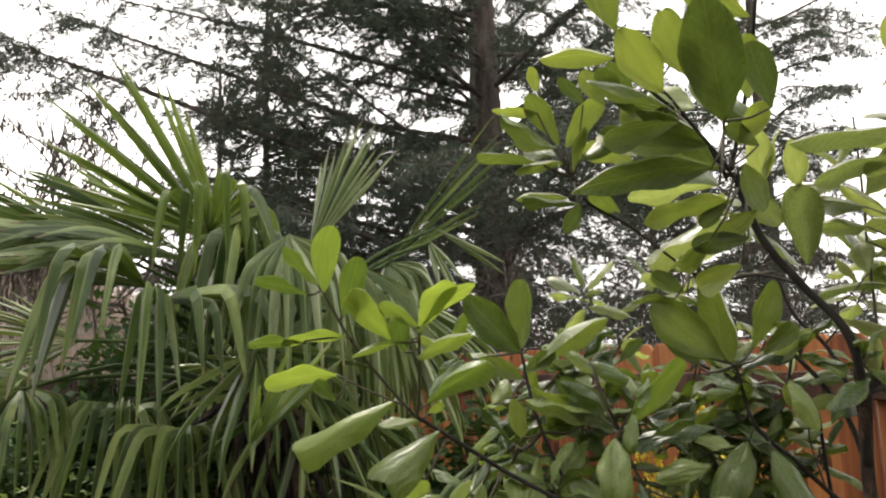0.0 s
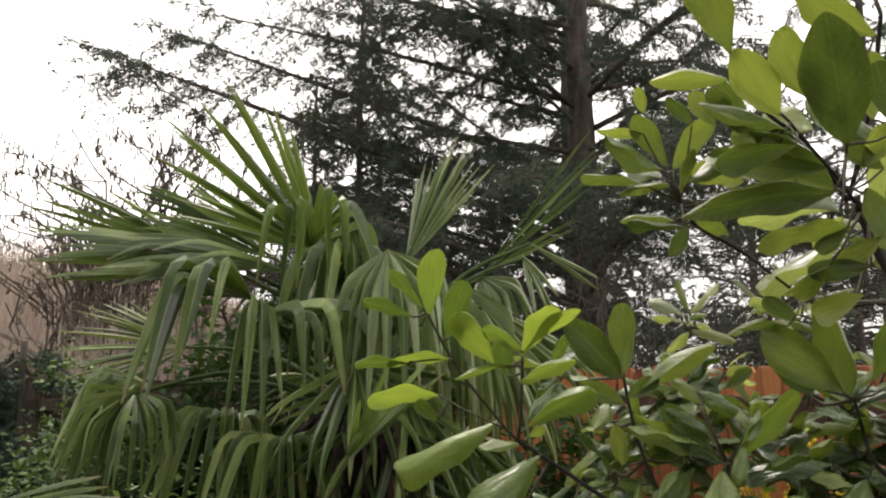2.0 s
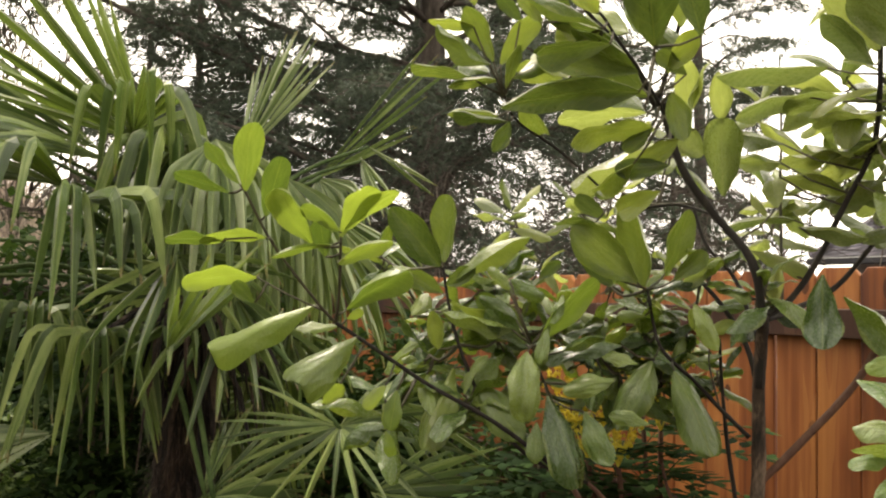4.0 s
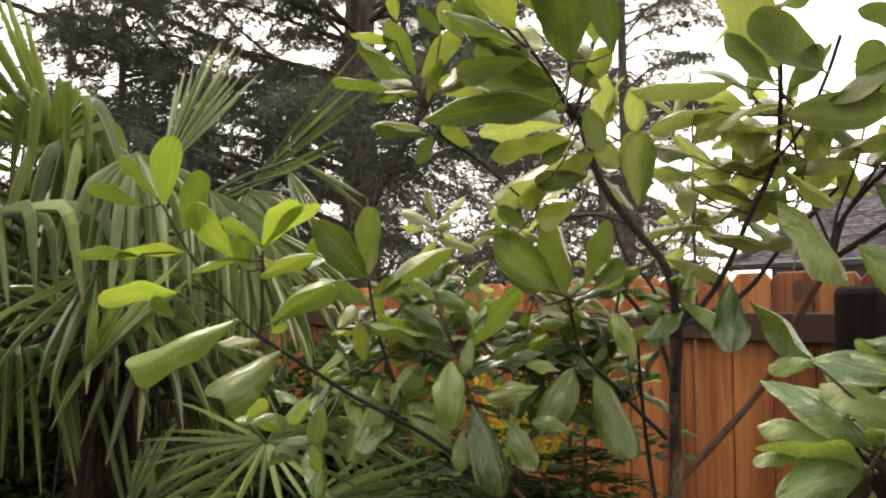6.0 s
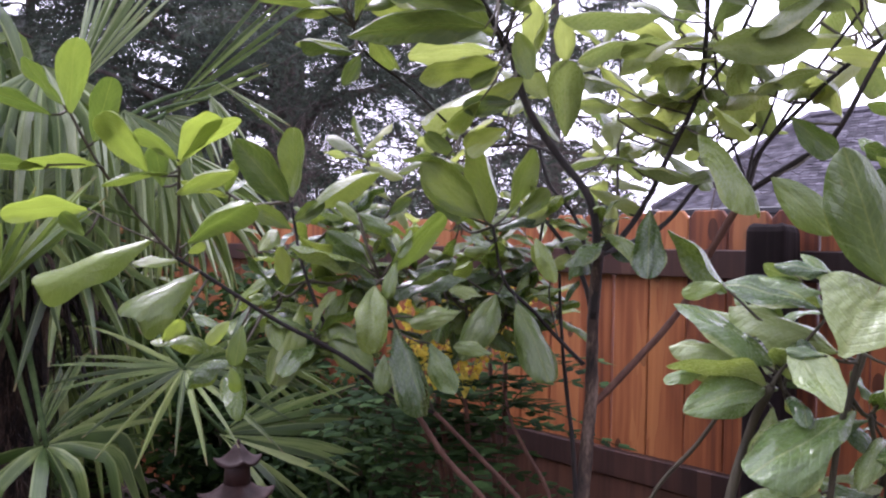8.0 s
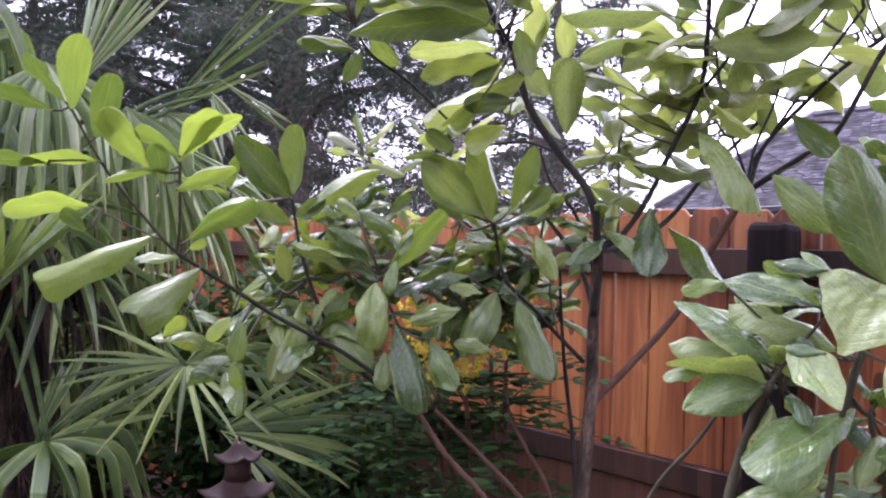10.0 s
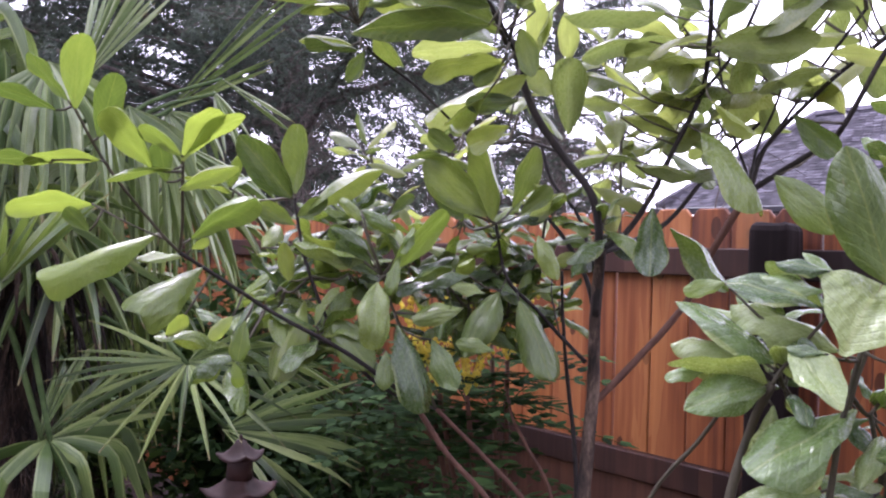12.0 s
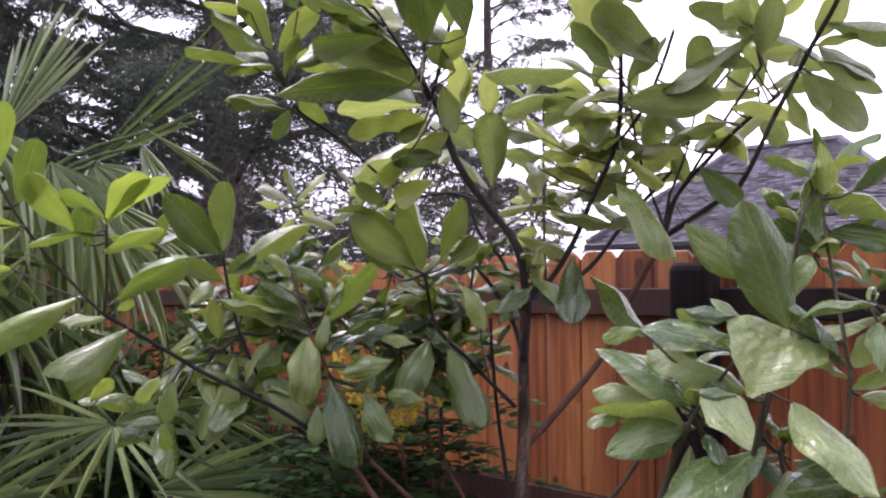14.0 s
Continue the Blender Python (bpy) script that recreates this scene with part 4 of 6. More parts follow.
def frond(hub, axis, normal, radius, count, spread, droop, root=None, closed=0.56, kink_at=None, slim=1.0, blade_of=None):
    """A fan frond: folded segments round the hub, joined near it, on a long petiole from the crown. With droop over 0.6 the segments snap at the kink and hang."""
    r = FROND_RNG
    hub, axis, normal = Vector(hub), Vector(axis).normalized(), Vector(normal).normalized()
    side = axis.cross(normal).normalized()
    normal = side.cross(axis).normalized()
    verts, faces = [], []
    steps = 18
    hangs = droop > 0.6
    for i in range(count):
        f = (i + 0.5) / count * 2 - 1
        ang = radians(spread / 2) * f + r.gauss(0, 0.03)
        d = (math.cos(ang) * axis + math.sin(ang) * side + normal * (0.12 + r.gauss(0, 0.08))).normalized()
        ln = radius * (1 - 0.28 * abs(f) ** 2) * r.uniform(0.88, 1.08)
        kink = (kink_at or 0.42) * r.uniform(0.8, 1.2) if hangs else r.uniform(0.40, 0.75)
        pull = max(0.03, droop * r.uniform(0.35, 1.35))
        pitch = radians(spread) / count
        down = (Vector((0, 0, -1)) + Vector((d.x, d.y, 0)) * r.uniform(0.05, 0.40)).normalized()
        stiff = hangs and r.random() < 0.03
        p = hub.copy()
        base = len(verts)
        across = d.cross(normal).normalized()
        across = Matrix.Rotation(r.gauss(0, 0.25 if hangs else 0.10), 3, d) @ across
        full = slim * (0.0165 if hangs else 0.0150) * (radius / 0.6) ** 0.5 * r.uniform(0.85, 1.15)
        for k in range(steps + 1):
            t = k / steps
            w = full if t < 0.5 else full * max(0.03, 1 - (t - 0.5) / 0.5) ** 0.6
            w = max(min(w, pitch * max(t, 0.06) * ln * closed), 0.0012)
            up = across.cross(d).normalized()
            fold = up * w * (1.25 if hangs else 0.9)
            verts += [p - across * w - fold * 0.5, p + fold, p + across * w - fold * 0.5]
            if hangs and not stiff:
                if kink <= t < kink + 0.17:
                    d = d.lerp(down, 0.55).normalized()
                else:
                    d = (d + Vector((0, 0, -1)) * 0.03).normalized()
            elif kink <= t < kink + 0.28:
                d = d.lerp(Vector((0, 0, -1)), min(0.30 * pull, 0.4)).normalized()
            else:
                d = (d + Vector((0, 0, -1)) * pull * (0.03 if t < kink else 0.085)).normalized()
            across = (across - d * across.dot(d)).normalized()
            p = p + d * ln / steps
        for k in range(steps):
            b = base + 3 * k
            faces += [(b, b + 1, b + 4, b + 3), (b + 1, b + 2, b + 5, b + 4)]
    blade = part("frond", (verts, faces), blade_of or PALM_LEAF, palm, "frond in pale green, for glaucous undersides and lit blades" if blade_of else "", False)
    sheet = blade.data.uv_layers.new(name="blade")
    turn = np.empty(len(blade.data.loops), dtype=int)
    blade.data.loops.foreach_get("vertex_index", turn)
    sheet.data.foreach_set("uv", np.stack([(turn % 3) * 0.5, (turn // 3) % (steps + 1) / steps], 1).astype(np.float32).ravel())
    back = hub - axis * radius * 0.5
    mid = CROWN.lerp(hub, 0.55) + (back - hub) * 0.25 + Vector((0, 0, 0.06))
    start = Vector((CROWN.x, CROWN.y, min(CROWN.z, hub.z + 0.15)))
    if root:
        start = Vector(root)
        mid = start.lerp(hub, 0.5) + Vector((0, 0, 0.15))
    part("petiole", tube(([], []), smooth_line([start, mid, hub + axis * 0.015], 5), 0.011, 0.006, 6), PETIOLE, blade)


frond((-2.33, 0.37, 2.14), (0.05, -0.74, 0.67), (0.99, 0.09, -0.04), 0.62, 14, 62, 0.03, None, 0.75)
frond((-2.30, 0.28, 2.06), (0.06, -0.99, 0.13), (0.26, 0.00, 0.97), 0.58, 18, 60, 0.30)
frond((-2.42, 0.26, 2.11), (-0.12, -0.92, 0.38), (0.59, 0.14, 0.79), 0.56, 17, 55, 0.22)
frond((-2.33, 0.33, 2.16), (0.75, 0.11, 0.65), (0.66, -0.26, -0.71), 0.62, 9, 95, 1.00, None, 0.56, 0.40)
frond((-2.20, 0.13, 1.96), (0.36, -0.87, 0.35), (-0.33, 0.02, 0.94), 0.62, 8, 80, 1.00, None, 0.56, 0.36)
frond((-2.13, 0.14, 1.91), (0.97, -0.18, 0.15), (-0.09, 0.04, 1.00), 0.50, 4, 60, 1.00, None, 0.56, 0.22)
frond((-2.13, 0.15, 1.91), (0.75, 0.67, 0.02), (0.09, -0.04, 1.00), 0.54, 7, 55, 1.00, None, 0.56, 0.46)
frond((-2.58, -0.13, 1.69), (0.24, -0.96, 0.17), (0.18, -0.07, 0.98), 0.52, 17, 150, 1.00, None, 0.56, 0.28, 0.78)
frond((-2.42, 0.10, 1.60), (0.88, -0.47, 0.11), (0.09, -0.04, 1.00), 0.50, 18, 190, 1.00, None, 0.56, 0.22, 0.72)
frond((-2.17, 0.23, 1.55), (0.96, -0.26, 0.00), (0.09, -0.04, 1.00), 0.50, 20, 210, 1.00, None, 0.56, 0.25, 0.72)
frond((-2.20, 0.42, 2.10), (0.94, -0.26, 0.22), (-0.18, 0.07, 0.98), 0.58, 8, 150, 1.00, None, 0.56, 0.20)
frond((-2.35, 0.14, 2.07), (0.07, -1.00, 0.00), (0.32, 0.04, 0.95), 0.62, 15, 70, 0.14)
frond((-2.55, 0.10, 2.10), (-0.10, -0.97, 0.16), (0.86, 0.08, 0.51), 0.66, 12, 50, 0.06)
frond((-2.95, 0.00, 1.84), (-0.19, -0.98, -0.03), (0.96, -0.19, 0.19), 0.46, 26, 80, 0.06, None, 0.56, None, 0.50)
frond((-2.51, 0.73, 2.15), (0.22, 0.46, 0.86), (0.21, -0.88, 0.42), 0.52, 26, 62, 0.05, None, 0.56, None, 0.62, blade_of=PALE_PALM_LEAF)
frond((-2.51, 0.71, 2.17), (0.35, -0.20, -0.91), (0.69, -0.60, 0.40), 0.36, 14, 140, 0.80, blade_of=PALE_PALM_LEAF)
frond((-2.68, 1.12, 2.15), (0.46, 0.63, 0.62), (0.33, -0.78, 0.54), 0.78, 7, 4, 0.03, None, 2.2, None, 0.62)
frond((-2.68, 1.12, 2.15), (0.48, 0.78, 0.40), (0.43, -0.61, 0.67), 0.50, 5, 8, 0.05, None, 2.2, None, 0.62)
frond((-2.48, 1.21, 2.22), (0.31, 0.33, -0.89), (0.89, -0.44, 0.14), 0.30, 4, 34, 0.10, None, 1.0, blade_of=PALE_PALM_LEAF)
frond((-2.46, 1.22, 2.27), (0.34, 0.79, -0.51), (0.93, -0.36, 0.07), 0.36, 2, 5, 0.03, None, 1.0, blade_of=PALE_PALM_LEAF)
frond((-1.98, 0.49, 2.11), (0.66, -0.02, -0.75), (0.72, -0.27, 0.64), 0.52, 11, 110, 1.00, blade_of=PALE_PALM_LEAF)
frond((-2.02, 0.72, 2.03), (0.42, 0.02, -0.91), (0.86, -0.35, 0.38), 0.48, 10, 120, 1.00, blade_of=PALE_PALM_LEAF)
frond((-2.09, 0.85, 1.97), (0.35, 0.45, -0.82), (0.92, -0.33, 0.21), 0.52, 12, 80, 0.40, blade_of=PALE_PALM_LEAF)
frond((-1.95, 0.39, 1.77), (0.63, 0.16, -0.76), (0.77, -0.25, 0.59), 0.42, 12, 160, 0.60)
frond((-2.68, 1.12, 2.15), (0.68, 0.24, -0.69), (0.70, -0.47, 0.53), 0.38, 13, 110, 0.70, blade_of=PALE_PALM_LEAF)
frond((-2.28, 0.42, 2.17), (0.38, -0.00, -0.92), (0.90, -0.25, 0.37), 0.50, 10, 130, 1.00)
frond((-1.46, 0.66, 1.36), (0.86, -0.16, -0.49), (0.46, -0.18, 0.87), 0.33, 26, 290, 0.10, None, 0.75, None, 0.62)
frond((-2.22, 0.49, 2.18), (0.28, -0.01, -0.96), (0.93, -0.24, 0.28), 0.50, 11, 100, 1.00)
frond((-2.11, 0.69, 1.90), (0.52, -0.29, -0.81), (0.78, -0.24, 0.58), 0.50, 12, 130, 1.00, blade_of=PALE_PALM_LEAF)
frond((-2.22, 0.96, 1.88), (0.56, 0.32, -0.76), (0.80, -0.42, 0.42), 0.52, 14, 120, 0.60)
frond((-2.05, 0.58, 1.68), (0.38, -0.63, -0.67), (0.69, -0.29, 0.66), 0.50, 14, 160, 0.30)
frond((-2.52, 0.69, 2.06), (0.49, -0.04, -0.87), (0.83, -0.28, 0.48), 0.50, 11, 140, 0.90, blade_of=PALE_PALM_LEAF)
frond((-1.73, 0.42, 1.15), (-0.26, 0.90, 0.36), (0.55, -0.17, 0.82), 0.34, 20, 90, 0.12)
frond((-1.68, 0.43, 1.17), (0.97, 0.12, -0.22), (0.24, -0.17, 0.96), 0.38, 10, 190, 0.90)
frond((-1.95, 1.04, 1.35), (0.50, 0.67, -0.55), (0.82, -0.15, 0.56), 0.38, 11, 60, 0.08)
frond((-1.66, 0.86, 1.14), (0.53, 0.84, -0.12), (0.43, -0.14, 0.89), 0.42, 20, 110, 0.15)
frond((-2.40, -0.18, 1.68), (0.65, -0.44, -0.63), (0.64, -0.13, 0.76), 0.34, 18, 190, 0.90, None, 0.56, None, 0.72)
frond((-1.82, 0.34, 1.51), (0.78, 0.26, 0.56), (-0.40, -0.49, 0.78), 0.42, 9, 70, 0.10)
frond((-1.46, -0.49, 1.47), (0.34, 0.94, 0.07), (0.07, -0.09, 0.99), 0.30, 5, 14, 0.05, (-1.5, -0.9, -0.02))
frond((-2.47, 0.85, 1.32), (-0.33, -0.86, 0.38), (0.88, -0.14, 0.46), 0.40, 22, 240, 0.30)
frond((-2.63, 0.42, 1.74), (0.18, 0.71, -0.68), (0.98, -0.05, 0.20), 0.26, 24, 280, 0.15)
frond((-2.31, 0.66, 1.26), (0.68, 0.34, -0.65), (0.73, -0.32, 0.60), 0.46, 22, 240, 0.90)
frond((-2.18, 0.82, 1.55), (0.50, -0.10, -0.86), (0.80, -0.34, 0.50), 0.46, 14, 150, 1.00)
# low left fan: the pale blade colour stands in for light falling on it
frond((-2.41, 0.17, 1.23), (-0.18, -0.92, -0.35), (0.26, -0.39, 0.88), 0.36, 20, 90, 0.25, None, 0.75, blade_of=PALE_PALM_LEAF)


def dead_frond(hub, azimuth, radius, count, seed):
    """A withered fan folded down against the trunk: thin curled brown strips."""
    r = random.Random(seed)
    g = ([], [])
    a = radians(azimuth)
    for i in range(count):
        w = a + r.gauss(0, 0.75)
        out = Vector((math.cos(w), math.sin(w), 0))
        ln = radius * r.uniform(0.6, 1.1)
        drop = r.uniform(0.5, 1.3)
        q = [Vector(hub) + out * ln * t * (1 - 0.35 * t) + Vector((0, 0, -ln * drop * t * t + 0.05 * t)) for t in (0, 0.3, 0.6, 0.85, 1.0)]
        side = Vector((-out.y, out.x, 0)) * r.uniform(0.006, 0.011)
        b = len(g[0])
        for k, c in enumerate(q):
            f = (0.4, 1.0, 0.9, 0.5, 0.1)[k]
            g[0].extend([c - side * f, c + Vector((0, 0, 0.008 * f)), c + side * f])
        for k in range(4):
            g[1].extend([(b + 3 * k, b + 3 * k + 1, b + 3 * k + 4, b + 3 * k + 3), (b + 3 * k + 1, b + 3 * k + 2, b + 3 * k + 5, b + 3 * k + 4)])
    part("dead_frond", g, FIBRE, palm, "withered dark brown frond hanging at the trunk", False)


for turn, height in ((-20, 1.66), (40, 1.60), (-75, 1.62), (10, 1.50), (80, 1.56)):
    dead_frond((-2.2 + 0.08 * math.cos(radians(turn)), 0.5 + 0.08 * math.sin(radians(turn)), height), turn, 0.38, 22, 60 + turn)

# ---- broad-leaved trees ----
def leaf_mesh(name, mat, seed, shape, habit):
    """A leaf one unit long on y and one unit wide on x. shape: obovate, elliptic, ovate, or widest near a blunt or notched end; habit: cupped, roofed (sides hang), wavy or steep."""
    r = random.Random(seed)
    ranges = {"obovate": (0.65, 1.00, 0.34, 0.50), "elliptic": (0.75, 1.05, 0.58, 0.80), "ovate": (0.60, 0.85, 0.68, 0.90), "blunt": (0.75, 0.95, 0.16, 0.24), "heart": (0.95, 1.05, 0.26, 0.30)}[shape]
    rise, blunt = r.uniform(*ranges[:2]), r.uniform(*ranges[2:])
    peak = rise / (rise + blunt)
    top = peak ** rise * (1 - peak) ** blunt
    twist, sweep = r.uniform(-0.45, 0.45), r.uniform(-0.06, 0.06)
    arch, tip = r.uniform(-0.02, 0.09), r.uniform(-0.16, 0.03)
    lo, hi = {"cupped": (8, 30), "roofed": (-38, -12), "wavy": (-10, 16), "steep": (42, 54)}[habit]
    fold, rolled = math.tan(radians(r.uniform(lo, hi))), r.uniform(0.1, 1.0)
    wave, beats = r.uniform(0.010, 0.024) * (1.8 if habit in ("wavy", "roofed") else 1.0), r.uniform(7, 13)
    ph = [r.uniform(0, 6.28) for _ in range(8)]
    notch = {"heart": 0.34, "blunt": 0.02}.get(shape, r.choice((0, 0, 0.05, 0.10)))
    worn = 1.9 if mat in (OLD_LEAF, LAUREL_LEAF) else 1.0
    buckle, bent = 0.010 * worn, (r.uniform(-0.30, 0.02) if worn > 1 else 0.0)
    verts, faces = [], []
    rows, cols = 17, (-1, -0.8, -0.55, -0.28, 0, 0.28, 0.55, 0.8, 1)
    for k in range(rows + 1):
        t = 1 - (1 - k / rows) ** 1.5
        half = 0.5 * t ** rise * max(1 - t, 0) ** blunt / top
        half = max(half, 0.030 * (1 - t) + 0.006)
        for c in cols:
            s = 0 if c < 0 else 1
            ragged = 1 + 0.05 * worn * math.sin(6 * t + ph[s]) + 0.035 * worn * math.sin(15 * t + ph[2 + s])
            x = c * half * ragged
            y = 0.02 + 0.98 * t - notch * max(0, t - 0.8) * 5 * (1 - abs(c)) ** 2 * 0.5
            z = arch * 4 * t * (1 - t) + tip * t ** 3 + 0.34 * half * abs(c) * fold - 0.34 * half * rolled * max(0, abs(c) - 0.35) ** 2 * 2.4
            z += wave * (0.6 + 0.4 * worn) * math.sin(beats * t + ph[4 + s]) * c * c * min(1, 2.4 * half)
            z += buckle * math.sin(9 * t + 2.2 * c + ph[6]) * min(1, 3 * half) + bent * max(0, t - 0.45) ** 2
            tw = twist * (t - 0.4)
            verts.append((x * math.cos(tw) + sweep * 4 * t * (1 - t), y, z + 0.34 * x * math.sin(tw)))
    m = len(cols)
    for k in range(rows):
        for c in range(m - 1):
            a = m * k + c
            faces.append((a, a + 1, a + m + 1, a + m))
    return mesh_of(name, verts, faces, mat)


LEAF_KINDS = {
    "young": [leaf_mesh("leaf", YOUNG_LEAF, 40 + s, "obovate", ("cupped", "cupped", "wavy")[s % 3]) for s in range(12)],
    "mature": [leaf_mesh("leaf", MATURE_LEAF, 60 + s, ("elliptic", "elliptic", "obovate")[s % 3], ("cupped", "wavy", "roofed", "wavy")[s % 4]) for s in range(20)],
    # upper crown leaves, brightened in colour for the glare of the sky
    "thin": [leaf_mesh("leaf", GLARE_LEAF, 200 + s, ("elliptic", "elliptic", "obovate")[s % 3], ("cupped", "wavy", "roofed", "wavy")[s % 4]) for s in range(16)],
    "old": [leaf_mesh("leaf", OLD_LEAF, 100 + s, ("obovate", "elliptic", "elliptic")[s % 3], ("roofed", "wavy", "roofed", "cupped")[s % 4]) for s in range(20)],
    "laurel": [leaf_mesh("leaf", LAUREL_LEAF, 140 + s, ("ovate", "ovate", "obovate")[s % 3], ("wavy", "roofed", "cupped", "wavy")[s % 4]) for s in range(18)],
    "blunt": [leaf_mesh("leaf", YOUNG_LEAF, 301, "blunt", "wavy")],
    "broad": [leaf_mesh("leaf", MATURE_LEAF, 302, "blunt", "roofed")],
    "heart": [leaf_mesh("leaf", LAUREL_LEAF, 303, "heart", "steep")],
    "soft": [leaf_mesh("leaf", MATURE_LEAF, 304, "elliptic", "wavy")],
    "steep": [leaf_mesh("leaf", OLD_LEAF, 170 + s, "obovate", "steep") for s in range(3)],
}
AGE, LINES, LEAF_RNG = "mature", {}, random.Random(77)


def leaf(tree, base, azimuth, rise, length, width, roll, kind=""):
    """Hangs a leaf of the age now set, or of the kind named, on the nearest branch, its axis by azimuth and rise, turned about the axis by roll from face up."""
    a, e = radians(azimuth), radians(rise)
    y = Vector((math.cos(a) * math.cos(e), math.sin(a) * math.cos(e), math.sin(e)))
    n0 = (Vector((0, 0, 1)) - y * y.z).normalized()
    z = math.cos(radians(roll)) * n0 + math.sin(radians(roll)) * y.cross(n0)
    x = y.cross(z)
    m = Matrix.Translation(base) @ Matrix(((x.x, y.x, z.x, 0), (x.y, y.y, z.y, 0), (x.z, y.z, z.z, 0), (0, 0, 0, 1))) @ Matrix.Diagonal((width, length, length, 1))
    ob = new("leaf", LEAF_RNG.choice(LEAF_KINDS[kind or AGE]))
    attach(ob, tree, m)
    base = Vector(base)
    near = min(LINES[tree], key=lambda p: (p - base).length_squared) if LINES[tree] else base
    gap = (near - base).length
    if 0.004 < gap < 0.16:
        bow = near.lerp(base, 0.55) + Vector((0, 0, -0.06 * gap))
        part("stalk", tube(([], []), [near, bow, base + y * 0.03 * length], 0.0026, 0.0018, 5), TWIG, ob)


def branch(points, r0, r1, kind):
    line = smooth_line(points, 5)
    mat = {"trunk": TRUNK_BARK, "shoot": REDDISH_BARK, "limb": BARK, "bough": REDDISH_BARK}.get(kind, TWIG)
    part(kind, tube(([], []), line, r0, r1, 9 if r0 > 0.012 else 6, 0.17, LEAF_RNG), mat, BRANCH_TREE)
    LINES[BRANCH_TREE] += line


magnolia = thing("magnolia_tree", (-0.70, 1.14, 0.0), "young magnolia with large glossy yellow-green leaves", "tree")
LINES[magnolia] = []
BRANCH_TREE = magnolia
branch([(-0.690, 1.130, -0.03), (-0.684, 1.130, 0.45), (-0.686, 1.137, 0.902)], 0.020, 0.0165, "trunk")
branch([(-0.686, 1.137, 0.902), (-0.718, 1.187, 1.110), (-0.728, 1.224, 1.340), (-0.722, 1.217, 1.509), (-0.689, 1.184, 1.654)], 0.0162, 0.0112, "trunk")
branch([(-0.717, 1.209, 1.510), (-0.698, 1.191, 1.652), (-0.705, 1.167, 1.762), (-0.777, 1.152, 1.853), (-0.822, 1.108, 1.947), (-0.840, 1.080, 2.040), (-0.839, 1.064, 2.085)], 0.0091, 0.0072, "limb")
branch([(-0.834, 1.034, 2.070), (-0.819, 0.974, 2.118), (-0.800, 0.882, 2.168), (-0.782, 0.792, 2.197), (-0.764, 0.720, 2.242)], 0.0049, 0.0032, "limb")
branch([(-0.832, 1.036, 2.072), (-0.780, 1.020, 2.163), (-0.725, 0.993, 2.261), (-0.671, 0.955, 2.359)], 0.0049, 0.0040, "limb")
branch([(-0.689, 1.184, 1.652), (-0.672, 1.243, 1.685), (-0.640, 1.282, 1.760), (-0.591, 1.297, 1.871), (-0.530, 1.287, 1.974), (-0.499, 1.253, 2.074), (-0.472, 1.203, 2.185)], 0.0070, 0.0048, "limb")
branch([(-0.533, 1.287, 1.969), (-0.481, 1.298, 2.030), (-0.432, 1.296, 2.114), (-0.396, 1.285, 2.189)], 0.0042, 0.0040, "limb")
branch([(-0.687, 1.186, 1.646), (-0.699, 1.298, 1.667), (-0.670, 1.408, 1.718), (-0.612, 1.476, 1.828), (-0.546, 1.519, 1.914), (-0.499, 1.551, 1.976)], 0.0070, 0.0040, "limb")
branch([(-0.730, 1.217, 1.314), (-0.693, 1.280, 1.382), (-0.619, 1.389, 1.526), (-0.547, 1.386, 1.659), (-0.467, 1.373, 1.777)], 0.0082, 0.0080, "bough")
branch([(-0.467, 1.373, 1.777), (-0.363, 1.368, 1.835), (-0.286, 1.327, 1.868), (-0.211, 1.306, 1.988)], 0.0063, 0.0048, "limb")
branch([(-0.206, 1.290, 1.984), (-0.173, 1.287, 2.038), (-0.144, 1.283, 2.086), (-0.090, 1.263, 2.159), (-0.059, 1.251, 2.211)], 0.0052, 0.0040, "limb")
branch([(-0.464, 1.375, 1.780), (-0.446, 1.394, 1.866), (-0.374, 1.390, 1.937), (-0.295, 1.364, 1.992), (-0.212, 1.337, 2.034)], 0.0049, 0.0040, "limb")
branch([(-0.465, 1.374, 1.780), (-0.483, 1.426, 1.838), (-0.426, 1.437, 1.927), (-0.347, 1.424, 2.027), (-0.268, 1.405, 2.114)], 0.0042, 0.0032, "limb")
branch([(-0.468, 1.373, 1.780), (-0.502, 1.429, 1.827), (-0.550, 1.445, 1.936), (-0.559, 1.419, 2.036), (-0.558, 1.400, 2.105)], 0.0035, 0.0024, "limb")
branch([(-0.468, 1.373, 1.780), (-0.485, 1.442, 1.875), (-0.462, 1.479, 1.973), (-0.431, 1.468, 2.073)], 0.0035, 0.0024, "limb")
branch([(-0.747, 1.223, 1.407), (-0.796, 1.195, 1.460), (-0.828, 1.150, 1.517), (-0.874, 1.102, 1.584), (-0.886, 1.076, 1.700)], 0.0049, 0.0032, "limb")
branch([(-0.722, 1.185, 0.992), (-0.775, 1.231, 1.209), (-0.813, 1.244, 1.375), (-0.819, 1.232, 1.500), (-0.814, 1.217, 1.601)], 0.0056, 0.0032, "limb")
branch([(-0.721, 1.216, 1.497), (-0.772, 1.248, 1.590), (-0.838, 1.249, 1.677), (-0.907, 1.240, 1.748)], 0.0063, 0.0040, "limb")
branch([(-0.711, 1.205, 1.581), (-0.751, 1.214, 1.676), (-0.794, 1.229, 1.738), (-0.856, 1.225, 1.803), (-0.896, 1.230, 1.896)], 0.0049, 0.0032, "limb")
